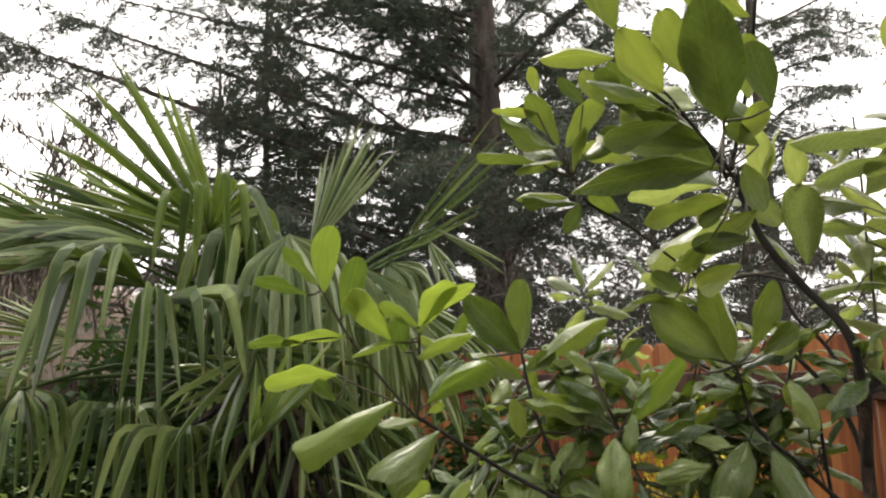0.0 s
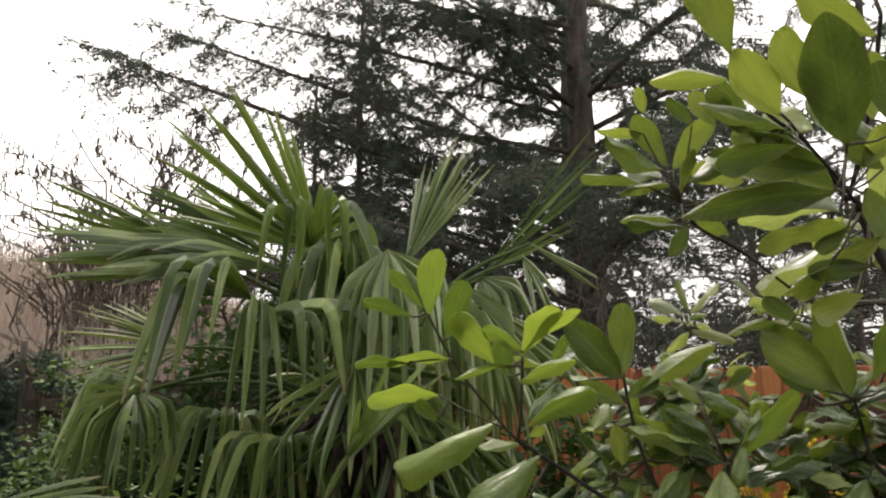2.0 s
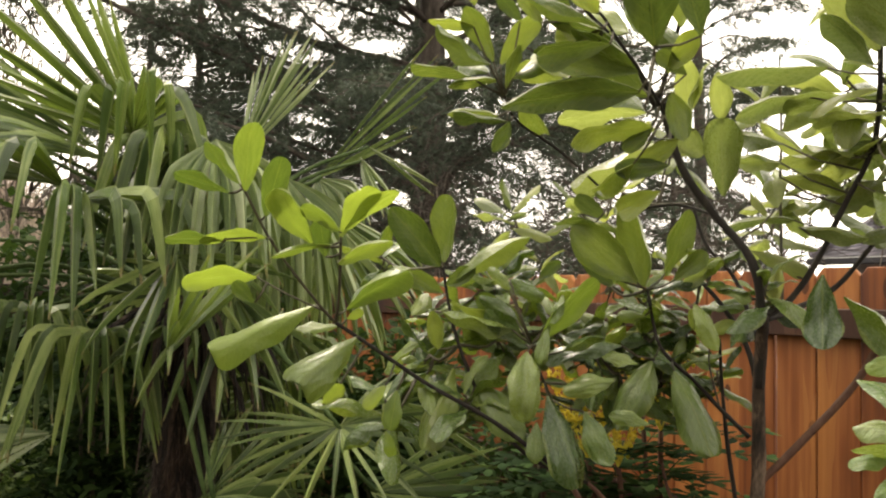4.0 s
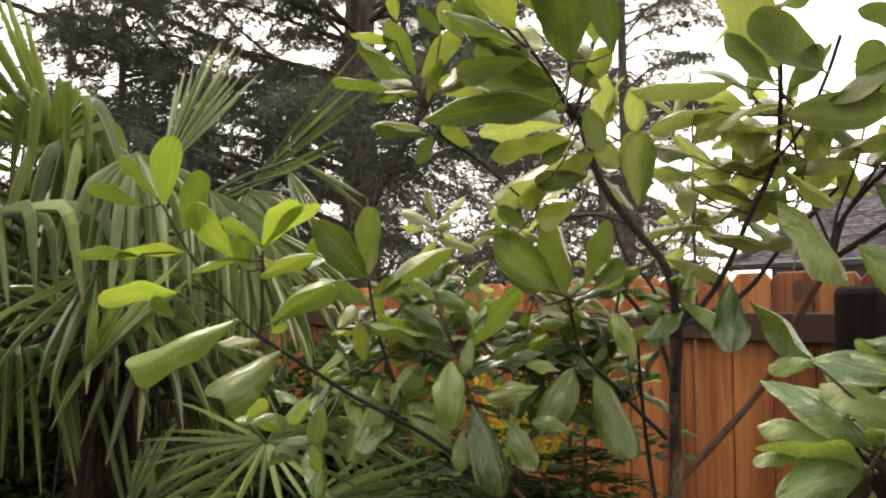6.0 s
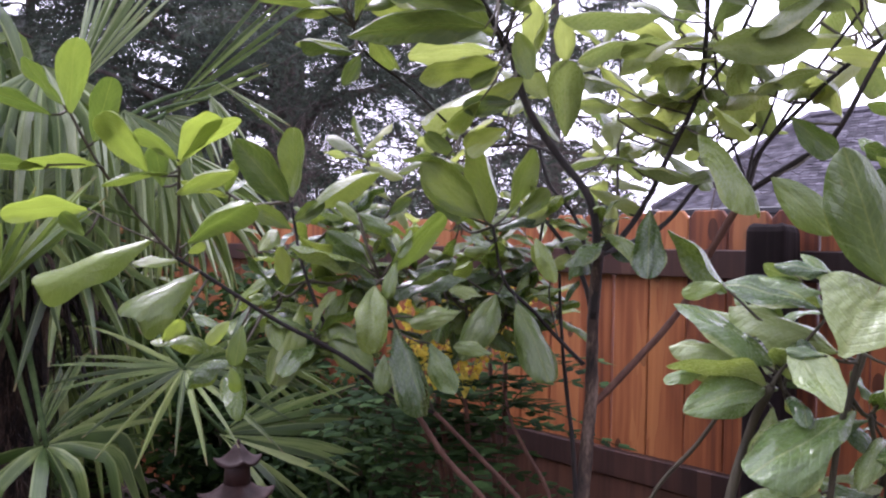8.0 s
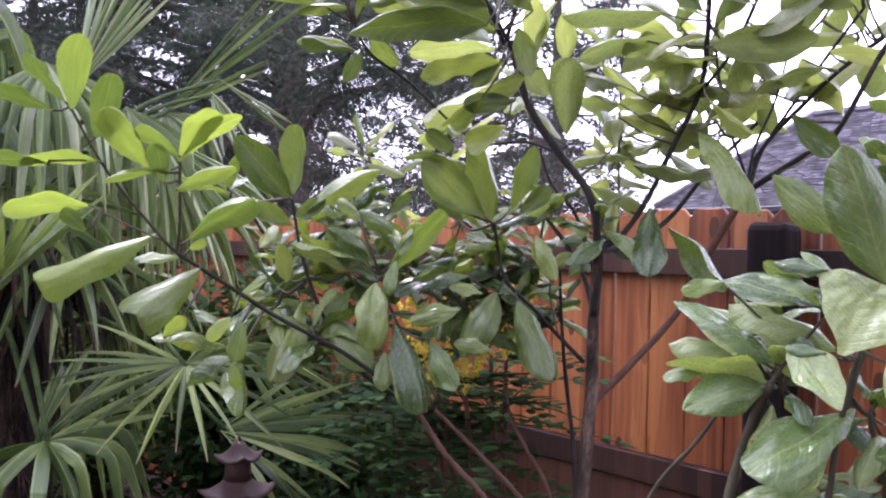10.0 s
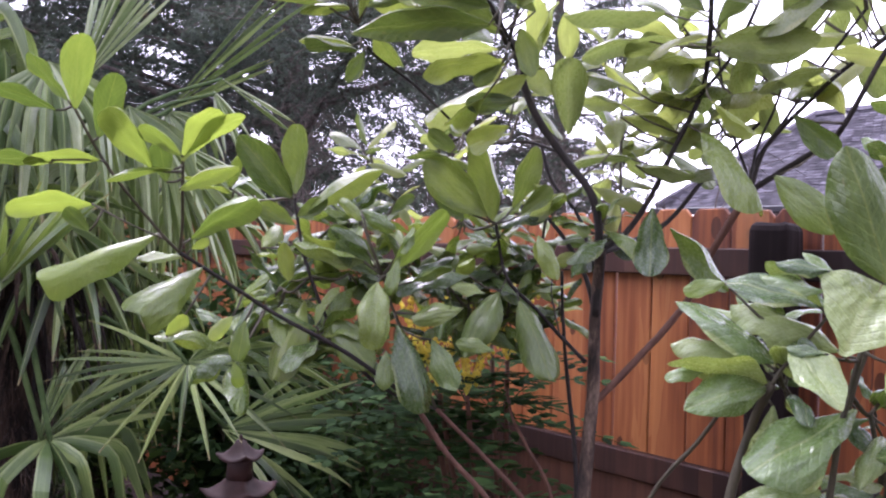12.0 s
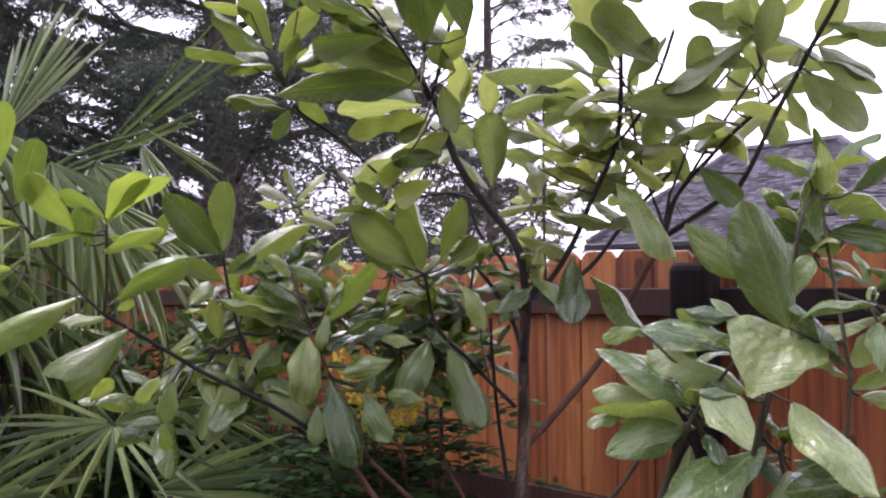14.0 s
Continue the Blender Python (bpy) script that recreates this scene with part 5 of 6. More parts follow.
branch([(-0.648, 1.047, 0.890), (-0.737, 1.013, 1.053), (-0.787, 0.962, 1.160), (-0.837, 0.903, 1.241), (-0.878, 0.848, 1.343)], 0.0063, 0.0056, "shoot")
branch([(-0.878, 0.848, 1.343), (-0.958, 0.741, 1.436), (-1.020, 0.628, 1.505), (-1.058, 0.530, 1.572), (-1.083, 0.459, 1.619)], 0.0049, 0.0040, "limb")
branch([(-1.083, 0.459, 1.619), (-1.069, 0.416, 1.654), (-1.020, 0.309, 1.750), (-0.989, 0.242, 1.837)], 0.0031, 0.0024, "twig")
branch([(-1.083, 0.459, 1.619), (-1.036, 0.441, 1.666), (-0.970, 0.409, 1.729), (-0.939, 0.394, 1.776)], 0.0031, 0.0024, "twig")
branch([(-1.084, 0.433, 1.641), (-1.108, 0.372, 1.669), (-1.135, 0.324, 1.698)], 0.0021, 0.0016, "twig")
branch([(-1.020, 0.309, 1.750), (-1.004, 0.290, 1.761), (-1.006, 0.221, 1.754)], 0.0021, 0.0016, "twig")
branch([(-0.698, 1.103, 0.908), (-0.742, 1.116, 1.049), (-0.796, 1.082, 1.132), (-0.874, 1.021, 1.227), (-0.932, 0.959, 1.307)], 0.0056, 0.0048, "shoot")
branch([(-0.932, 0.959, 1.307), (-0.993, 0.871, 1.347), (-1.054, 0.812, 1.420), (-1.075, 0.765, 1.510), (-1.102, 0.733, 1.622), (-1.111, 0.712, 1.737)], 0.0045, 0.0032, "limb")
branch([(-0.761, 1.174, 0.923), (-0.820, 1.212, 1.101), (-0.877, 1.199, 1.193), (-0.918, 1.186, 1.263), (-0.937, 1.185, 1.324)], 0.0049, 0.0032, "shoot")
branch([(-0.932, 0.959, 1.307), (-0.940, 0.891, 1.434), (-0.929, 0.826, 1.528), (-0.927, 0.801, 1.586)], 0.0035, 0.0024, "twig")
branch([(-0.796, 1.195, 1.460), (-0.817, 1.187, 1.551), (-0.802, 1.176, 1.613)], 0.0021, 0.0016, "twig")
branch([(-0.874, 1.102, 1.584), (-0.875, 1.086, 1.556)], 0.0021, 0.0016, "twig")
branch([(-0.786, 1.396, 1.682), (-0.792, 1.399, 1.935), (-0.777, 1.379, 2.062), (-0.756, 1.341, 2.218)], 0.0035, 0.0024, "twig")
branch([(-0.761, 0.995, 2.009), (-0.729, 0.900, 2.066), (-0.718, 0.804, 2.131), (-0.719, 0.759, 2.169), (-0.742, 0.676, 2.228)], 0.0035, 0.0020, "limb")
branch([(-0.729, 0.900, 2.066), (-0.661, 0.835, 2.107), (-0.630, 0.783, 2.167)], 0.0028, 0.0024, "twig")
branch([(-0.777, 1.152, 1.853), (-0.869, 1.149, 1.884), (-0.951, 1.074, 1.885), (-0.988, 0.919, 1.986), (-1.004, 0.816, 2.037), (-0.980, 0.761, 2.077)], 0.0035, 0.0024, "limb")
# spray a
AGE = "young"
leaf(magnolia, (-0.932, 0.388, 1.762), 26, 55, 0.108, 0.048, -22)
leaf(magnolia, (-0.935, 0.393, 1.770), 39, 44, 0.120, 0.053, -8)
leaf(magnolia, (-0.924, 0.386, 1.772), -94, 38, 0.079, 0.033, 28)
leaf(magnolia, (-0.968, 0.381, 1.731), -45, 60, 0.074, 0.034, 22)
leaf(magnolia, (-0.956, 0.395, 1.720), 47, 30, 0.105, 0.038, -32)
leaf(magnolia, (-0.947, 0.386, 1.753), -102, -9, 0.106, 0.042, 12)
# spray b
AGE = "young"
leaf(magnolia, (-0.977, 0.241, 1.828), -19, 66, 0.119, 0.048, 24)
leaf(magnolia, (-0.979, 0.233, 1.840), -100, 51, 0.086, 0.031, 28)
leaf(magnolia, (-0.996, 0.282, 1.793), 8, 63, 0.112, 0.043, -28)
leaf(magnolia, (-0.970, 0.358, 1.752), -61, 42, 0.129, 0.059, 10)
leaf(magnolia, (-0.989, 0.220, 1.826), -98, 18, 0.090, 0.038, 26)
leaf(magnolia, (-0.994, 0.289, 1.760), -109, 1, 0.108, 0.041, 30)
leaf(magnolia, (-1.022, 0.224, 1.751), -88, 1, 0.094, 0.038, 26)
# spray c
AGE = "young"
leaf(magnolia, (-1.100, 0.431, 1.654), -94, -21, 0.212, 0.066, -28, "blunt")
leaf(magnolia, (-1.076, 0.474, 1.642), 18, 29, 0.171, 0.063, -18)
leaf(magnolia, (-1.064, 0.496, 1.594), -65, -23, 0.156, 0.082, -42, "broad")
leaf(magnolia, (-1.150, 0.335, 1.698), -109, -5, 0.138, 0.055, 40)
leaf(magnolia, (-1.139, 0.323, 1.650), -82, 42, 0.059, 0.027, 68)
leaf(magnolia, (-1.038, 0.569, 1.498), -65, -75, 0.077, 0.035, -36)
leaf(magnolia, (-1.039, 0.547, 1.424), 45, -74, 0.051, 0.023, 70)
leaf(magnolia, (-1.075, 0.477, 1.626), 41, 27, 0.038, 0.018, -74)
leaf(magnolia, (-1.084, 0.465, 1.612), -104, 2, 0.076, 0.029, -44)
leaf(magnolia, (-1.023, 0.536, 1.508), -88, -41, 0.058, 0.026, -62)
leaf(magnolia, (-1.093, 0.443, 1.466), 32, 44, 0.061, 0.028, -66)
# spray d
AGE = "mature"
leaf(magnolia, (-1.098, 0.700, 1.733), -112, 47, 0.162, 0.070, 76)
leaf(magnolia, (-1.103, 0.709, 1.740), -17, 80, 0.144, 0.064, -50)
leaf(magnolia, (-1.101, 0.730, 1.705), 45, 35, 0.184, 0.068, -14)
leaf(magnolia, (-1.128, 0.728, 1.680), -104, 25, 0.090, 0.041, 76)
leaf(magnolia, (-1.107, 0.716, 1.697), 35, 30, 0.077, 0.035, -72)
leaf(magnolia, (-1.110, 0.730, 1.666), 47, -20, 0.143, 0.052, -36)
leaf(magnolia, (-1.007, 0.854, 1.613), -127, 32, 0.122, 0.053, 56)
leaf(magnolia, (-1.109, 0.706, 1.564), -101, 78, 0.082, 0.035, 68)
leaf(magnolia, (-1.109, 0.745, 1.531), -56, -41, 0.205, 0.071, 2)
leaf(magnolia, (-1.053, 0.764, 1.498), 10, -38, 0.153, 0.071, 52)
leaf(magnolia, (-1.101, 0.753, 1.623), 117, -30, 0.122, 0.046, -40)
leaf(magnolia, (-1.137, 0.656, 1.631), 127, 29, 0.101, 0.040, 10)
# spray e
AGE = "old"
AGE = "young"
leaf(magnolia, (-0.914, 0.797, 1.582), 42, 48, 0.175, 0.065, -36)
AGE = "old"
leaf(magnolia, (-0.919, 0.782, 1.575), -42, -58, 0.137, 0.063, -4, "steep")
leaf(magnolia, (-0.958, 0.789, 1.631), -132, 31, 0.090, 0.036, -84)
leaf(magnolia, (-0.956, 0.781, 1.611), -129, 20, 0.144, 0.054, 32)
leaf(magnolia, (-0.804, 0.904, 1.529), -122, -11, 0.102, 0.044, -62)
leaf(magnolia, (-0.824, 0.941, 1.590), -133, -7, 0.154, 0.062, -16)
leaf(magnolia, (-0.787, 0.945, 1.557), -142, 16, 0.077, 0.034, -44)
leaf(magnolia, (-0.770, 0.958, 1.446), -139, 10, 0.078, 0.030, -68)
leaf(magnolia, (-0.949, 0.759, 1.711), 33, -29, 0.077, 0.031, 78)
leaf(magnolia, (-0.716, 1.011, 1.674), 11, -56, 0.096, 0.042, 28)
leaf(magnolia, (-0.950, 0.764, 1.689), -135, 46, 0.062, 0.025, -74)
leaf(magnolia, (-0.886, 0.838, 1.574), 26, 30, 0.089, 0.037, -16)
leaf(magnolia, (-0.893, 0.815, 1.628), -80, -67, 0.084, 0.032, -8)
leaf(magnolia, (-0.912, 0.828, 1.494), -10, -52, 0.189, 0.068, 14)
leaf(magnolia, (-0.850, 0.864, 1.467), 8, -55, 0.111, 0.051, 52)
leaf(magnolia, (-0.948, 0.806, 1.583), -119, 38, 0.107, 0.044, 82)
leaf(magnolia, (-0.902, 0.795, 1.444), -43, -61, 0.079, 0.036, -4)
leaf(magnolia, (-0.877, 0.833, 1.683), -83, -61, 0.063, 0.025, -10)
# spray f
AGE = "mature"
leaf(magnolia, (-0.896, 1.077, 1.700), -88, 73, 0.200, 0.076, 8)
leaf(magnolia, (-0.886, 1.051, 1.710), -126, 40, 0.183, 0.084, 78)
leaf(magnolia, (-0.871, 1.076, 1.557), -82, -45, 0.174, 0.074, -22)
leaf(magnolia, (-0.836, 1.099, 1.540), -16, -49, 0.194, 0.076, 20)
leaf(magnolia, (-0.868, 1.106, 1.730), 11, 68, 0.147, 0.056, -30)
leaf(magnolia, (-0.952, 1.023, 1.849), -119, 34, 0.084, 0.038, 72)
leaf(magnolia, (-0.946, 0.987, 1.838), -124, 0, 0.094, 0.040, 20)
leaf(magnolia, (-0.877, 1.062, 1.646), -123, -2, 0.059, 0.027, -86)
leaf(magnolia, (-0.977, 0.966, 1.763), 53, -35, 0.091, 0.037, -48)
leaf(magnolia, (-1.052, 0.920, 1.715), 35, 40, 0.064, 0.026, -74)
leaf(magnolia, (-0.834, 1.096, 1.719), 19, 41, 0.089, 0.039, -70)
leaf(magnolia, (-0.783, 1.152, 1.602), -114, 50, 0.076, 0.035, 66)
leaf(magnolia, (-0.788, 1.148, 1.614), 43, 26, 0.058, 0.027, 84)
# spray g
AGE = "thin"
leaf(magnolia, (-0.854, 1.038, 2.063), -126, -4, 0.187, 0.069, 26)
leaf(magnolia, (-0.821, 1.112, 2.059), -47, 70, 0.120, 0.054, -2)
leaf(magnolia, (-0.769, 1.161, 2.049), -64, 66, 0.102, 0.045, 10)
leaf(magnolia, (-0.783, 1.185, 1.893), -60, 77, 0.165, 0.076, 8)
leaf(magnolia, (-0.843, 1.084, 2.063), 57, -51, 0.111, 0.051, -66)
leaf(magnolia, (-0.806, 1.104, 2.052), -20, 57, 0.119, 0.052, 42)
leaf(magnolia, (-0.855, 1.048, 2.046), -155, -44, 0.081, 0.037, 64)
leaf(magnolia, (-0.872, 1.082, 2.010), -141, -20, 0.198, 0.065, 16)
leaf(magnolia, (-0.578, 1.231, 2.127), -142, 7, 0.205, 0.068, 20)
leaf(magnolia, (-0.640, 1.229, 2.088), -148, -17, 0.126, 0.057, 24)
leaf(magnolia, (-0.556, 1.284, 2.075), -146, -4, 0.133, 0.061, 22)
leaf(magnolia, (-0.577, 1.292, 1.972), 173, -1, 0.160, 0.059, 10)
leaf(magnolia, (-0.680, 1.220, 1.929), 75, -3, 0.160, 0.059, -16)
leaf(magnolia, (-0.540, 1.313, 2.026), -178, 21, 0.143, 0.054, 22)
leaf(magnolia, (-0.538, 1.324, 1.990), 160, 21, 0.140, 0.060, 38)
leaf(magnolia, (-0.673, 1.222, 2.017), 75, 44, 0.143, 0.066, 66)
leaf(magnolia, (-0.680, 1.234, 1.997), 175, 21, 0.113, 0.045, 42)
leaf(magnolia, (-0.687, 1.242, 1.961), 169, 11, 0.133, 0.055, 26)
leaf(magnolia, (-0.683, 1.220, 1.865), 131, 49, 0.101, 0.046, -10)
leaf(magnolia, (-0.619, 1.290, 1.856), 71, 39, 0.152, 0.069, 16)
leaf(magnolia, (-0.670, 1.265, 1.845), -148, -3, 0.142, 0.056, 12)
leaf(magnolia, (-0.660, 1.249, 1.831), 18, -13, 0.129, 0.052, -20)
leaf(magnolia, (-0.750, 1.228, 1.786), 20, -14, 0.116, 0.042, 44)
leaf(magnolia, (-0.577, 1.333, 1.799), 75, 18, 0.103, 0.041, 50)
leaf(magnolia, (-0.791, 1.193, 1.773), -145, -34, 0.101, 0.043, 50)
leaf(magnolia, (-0.705, 1.259, 1.756), -131, -79, 0.081, 0.037, -74)
# spray j
AGE = "old"
leaf(magnolia, (-0.525, 1.278, 1.893), -20, -42, 0.233, 0.077, 2)
# spray j2
AGE = "old"
leaf(magnolia, (-0.503, 1.071, 1.729), -64, -84, 0.129, 0.059, 175, "steep")
leaf(magnolia, (-0.483, 1.096, 1.693), 29, -41, 0.150, 0.059, -36)
# spray k
AGE = "mature"
leaf(magnolia, (-0.322, 1.221, 1.895), 22, -45, 0.102, 0.047, -80)
leaf(magnolia, (-0.347, 1.207, 1.789), 9, -45, 0.145, 0.063, 80)
leaf(magnolia, (-0.446, 1.162, 1.926), 26, -39, 0.101, 0.045, -16)
# spray g2
AGE = "mature"
leaf(magnolia, (-0.827, 1.027, 2.089), -124, 26, 0.109, 0.047, 66)
# spray u
AGE = "thin"
leaf(magnolia, (-0.401, 1.227, 2.107), -128, 40, 0.170, 0.078, 58)
leaf(magnolia, (-0.478, 1.211, 2.126), -108, 58, 0.211, 0.095, 40)
leaf(magnolia, (-0.473, 1.187, 2.097), -131, 48, 0.130, 0.058, 18)
leaf(magnolia, (-0.354, 1.297, 2.052), -60, 61, 0.118, 0.054, -8)
leaf(magnolia, (-0.478, 1.226, 2.042), 21, -0, 0.186, 0.074, -70)
leaf(magnolia, (-0.255, 1.322, 2.095), -140, 14, 0.075, 0.034, 66)
leaf(magnolia, (-0.234, 1.302, 2.104), -39, 63, 0.117, 0.054, -30)
leaf(magnolia, (-0.248, 1.318, 2.141), -113, 23, 0.050, 0.023, 46)
# spray u2
AGE = "thin"
leaf(magnolia, (-0.151, 1.274, 2.051), 33, -61, 0.081, 0.037, -64)
leaf(magnolia, (-0.146, 1.307, 2.056), 25, -52, 0.139, 0.061, -70)
leaf(magnolia, (-0.179, 1.286, 2.026), 42, -58, 0.093, 0.042, -14)
leaf(magnolia, (-0.139, 1.298, 2.078), 8, -29, 0.133, 0.052, -28)
leaf(magnolia, (-0.132, 1.297, 2.102), 10, -31, 0.115, 0.047, 38)
leaf(magnolia, (-0.132, 1.275, 2.094), 15, 8, 0.071, 0.026, -34)
leaf(magnolia, (-0.127, 1.278, 2.106), -13, 56, 0.100, 0.046, -58)
leaf(magnolia, (-0.144, 1.268, 2.087), -166, 2, 0.068, 0.031, 72)
leaf(magnolia, (-0.152, 1.264, 2.093), -117, -60, 0.041, 0.019, -46)
leaf(magnolia, (-0.112, 1.276, 2.133), 9, -15, 0.127, 0.058, -12)
# spray u3
AGE = "thin"
leaf(magnolia, (-0.243, 1.294, 2.162), -153, 24, 0.126, 0.057, 40)
leaf(magnolia, (-0.302, 1.321, 2.021), 7, -16, 0.118, 0.048, -38)
leaf(magnolia, (-0.299, 1.312, 1.990), -156, -16, 0.123, 0.050, 22)
leaf(magnolia, (-0.338, 1.299, 2.012), 89, -12, 0.233, 0.077, 24)
leaf(magnolia, (-0.464, 1.237, 2.020), 157, 7, 0.217, 0.072, 6)
leaf(magnolia, (-0.388, 1.279, 1.954), 137, 1, 0.273, 0.090, -8)
leaf(magnolia, (-0.449, 1.254, 1.952), 141, 19, 0.271, 0.089, -2)
leaf(magnolia, (-0.373, 1.321, 1.941), 89, 18, 0.213, 0.070, 10)
leaf(magnolia, (-0.416, 1.264, 2.041), 123, -11, 0.212, 0.070, -30)
leaf(magnolia, (-0.527, 1.211, 1.944), 141, 13, 0.219, 0.072, 20)
leaf(magnolia, (-0.488, 1.234, 1.977), 136, -5, 0.276, 0.091, -18)
# spray h
AGE = "mature"
leaf(magnolia, (-0.669, 0.817, 2.028), -125, -4, 0.244, 0.081, 30)
leaf(magnolia, (-0.715, 0.754, 2.160), -79, 39, 0.144, 0.066, 32)
leaf(magnolia, (-0.741, 0.677, 2.222), -117, 5, 0.131, 0.047, 16)
leaf(magnolia, (-0.655, 0.830, 2.101), -55, 41, 0.239, 0.096, 4)
leaf(magnolia, (-0.674, 0.776, 2.179), -80, 52, 0.123, 0.057, 30)
leaf(magnolia, (-0.717, 0.661, 2.253), -74, 50, 0.152, 0.070, 28)
leaf(magnolia, (-0.580, 0.824, 2.255), -111, 33, 0.146, 0.056, 30)
leaf(magnolia, (-0.597, 0.877, 2.114), -81, 61, 0.118, 0.054, 26)
leaf(magnolia, (-0.702, 0.775, 2.111), -130, -10, 0.130, 0.050, 40)
leaf(magnolia, (-0.709, 0.761, 2.136), -114, 22, 0.148, 0.062, -12)
leaf(magnolia, (-0.673, 0.828, 1.998), 166, 34, 0.136, 0.061, -16)
# spray i
AGE = "mature"
leaf(magnolia, (-0.885, 0.816, 2.157), -130, -6, 0.049, 0.022, 70)
leaf(magnolia, (-0.871, 0.830, 2.179), -80, 56, 0.117, 0.054, 34)
leaf(magnolia, (-0.951, 0.755, 2.102), 74, 35, 0.143, 0.057, 42)
leaf(magnolia, (-1.006, 0.770, 2.041), -128, 7, 0.106, 0.045, 10)
leaf(magnolia, (-1.001, 0.736, 2.123), -175, 26, 0.109, 0.048, -38)
leaf(magnolia, (-0.907, 0.860, 2.103), -167, 27, 0.127, 0.058, 52)
leaf(magnolia, (-0.964, 0.785, 2.074), 112, -24, 0.125, 0.050, -4)
leaf(magnolia, (-0.983, 0.736, 2.139), -102, 62, 0.121, 0.052, 32)
leaf(magnolia, (-0.983, 0.749, 2.136), 36, 49, 0.125, 0.049, -52)
leaf(magnolia, (-0.973, 0.722, 2.130), -114, 33, 0.132, 0.058, 8)
leaf(magnolia, (-0.995, 0.696, 2.206), -123, 8, 0.094, 0.036, 20)
leaf(magnolia, (-1.016, 0.709, 2.112), -125, 7, 0.128, 0.057, 6)
leaf(magnolia, (-0.975, 0.744, 2.104), -132, -2, 0.104, 0.043, 8)
leaf(magnolia, (-0.977, 0.682, 2.240), -62, 61, 0.054, 0.025, 22)
leaf(magnolia, (-0.942, 0.769, 2.219), -107, 45, 0.074, 0.031, 42)
leaf(magnolia, (-0.902, 0.775, 2.223), -66, 45, 0.055, 0.025, 24)
leaf(magnolia, (-0.971, 0.758, 2.082), 4, 65, 0.094, 0.038, 8)
leaf(magnolia, (-0.994, 0.789, 2.033), -156, -58, 0.073, 0.033, 54)
# spray h2
AGE = "mature"
leaf(magnolia, (-0.753, 0.904, 2.098), -127, 13, 0.172, 0.063, 60)
leaf(magnolia, (-0.765, 0.926, 2.070), -115, 40, 0.180, 0.067, 20)
leaf(magnolia, (-0.745, 0.941, 1.996), -128, -6, 0.164, 0.061, 34)
leaf(magnolia, (-0.686, 0.951, 2.086), -122, 35, 0.069, 0.032, 64)
leaf(magnolia, (-0.693, 0.942, 2.172), -46, 68, 0.117, 0.054, -6)
leaf(magnolia, (-0.865, 0.757, 2.188), -111, 58, 0.081, 0.037, 60)
leaf(magnolia, (-0.846, 0.786, 2.205), -91, 36, 0.076, 0.035, 46)
leaf(magnolia, (-0.739, 0.828, 2.265), -91, 69, 0.080, 0.037, 38)
leaf(magnolia, (-0.785, 0.893, 2.144), -129, 28, 0.154, 0.067, 4)
leaf(magnolia, (-0.724, 0.950, 2.065), 40, -74, 0.100, 0.046, -84)
leaf(magnolia, (-0.712, 0.925, 2.089), 2, 45, 0.093, 0.043, -50)
leaf(magnolia, (-0.747, 0.929, 1.996), -154, -35, 0.066, 0.030, 64)
leaf(magnolia, (-0.799, 0.888, 2.107), 179, -6, 0.094, 0.043, 54)
leaf(magnolia, (-0.796, 0.835, 2.142), -167, 29, 0.101, 0.043, 86)
leaf(magnolia, (-0.846, 0.814, 2.089), -179, 43, 0.128, 0.053, -22)
leaf(magnolia, (-0.752, 0.869, 2.162), -174, 37, 0.127, 0.054, -60)
leaf(magnolia, (-0.734, 0.915, 2.155), -178, 62, 0.131, 0.060, -62)
leaf(magnolia, (-0.700, 0.966, 2.131), -176, 50, 0.107, 0.049, -48)
leaf(magnolia, (-0.943, 0.745, 2.015), -114, 6, 0.111, 0.048, 4)
leaf(magnolia, (-0.709, 0.958, 1.974), -162, -28, 0.087, 0.040, 62)
leaf(magnolia, (-0.731, 0.961, 1.928), -153, -1, 0.105, 0.043, 74)
leaf(magnolia, (-0.774, 0.911, 1.931), 168, -18, 0.122, 0.049, 22)
leaf(magnolia, (-0.746, 0.954, 1.881), -175, -18, 0.106, 0.049, 60)

def filler(tree, a, b, depth, count, seed, size=(0.09, 0.16)):
    """Whorls of leaves along the inner twigs between two points of the crown."""
    r = random.Random(seed)
    for i in range(count):
        c = Vector(a).lerp(Vector(b), (i + r.random()) / count) + Vector((r.gauss(0, depth), r.gauss(0, depth), r.gauss(0, depth * 1.1)))
        foot = min(LINES[tree], key=lambda p: (p - c).length_squared)
        twig = smooth_line([foot, foot.lerp(c, 0.6) + Vector((0, 0, -0.02)), c], 4)
        part("twig", tube(([], []), twig, 0.004, 0.0025, 5), TWIG, tree)
        LINES[tree] += twig
        turn, many = r.uniform(0, 360), r.randint(6, 8)
        for k in range(many):
            az = turn + 137.5 * k + r.uniform(-14, 14)
            low = k / (many - 1)
            ln = r.uniform(*size) * (0.75 + 0.35 * low)
            leaf(tree, c + Vector((r.gauss(0, 0.006), r.gauss(0, 0.006), -0.007 * k)), az, 52 - 78 * low + r.uniform(-14, 14), ln, ln * r.uniform(0.27, 0.36), r.uniform(-24, 24))


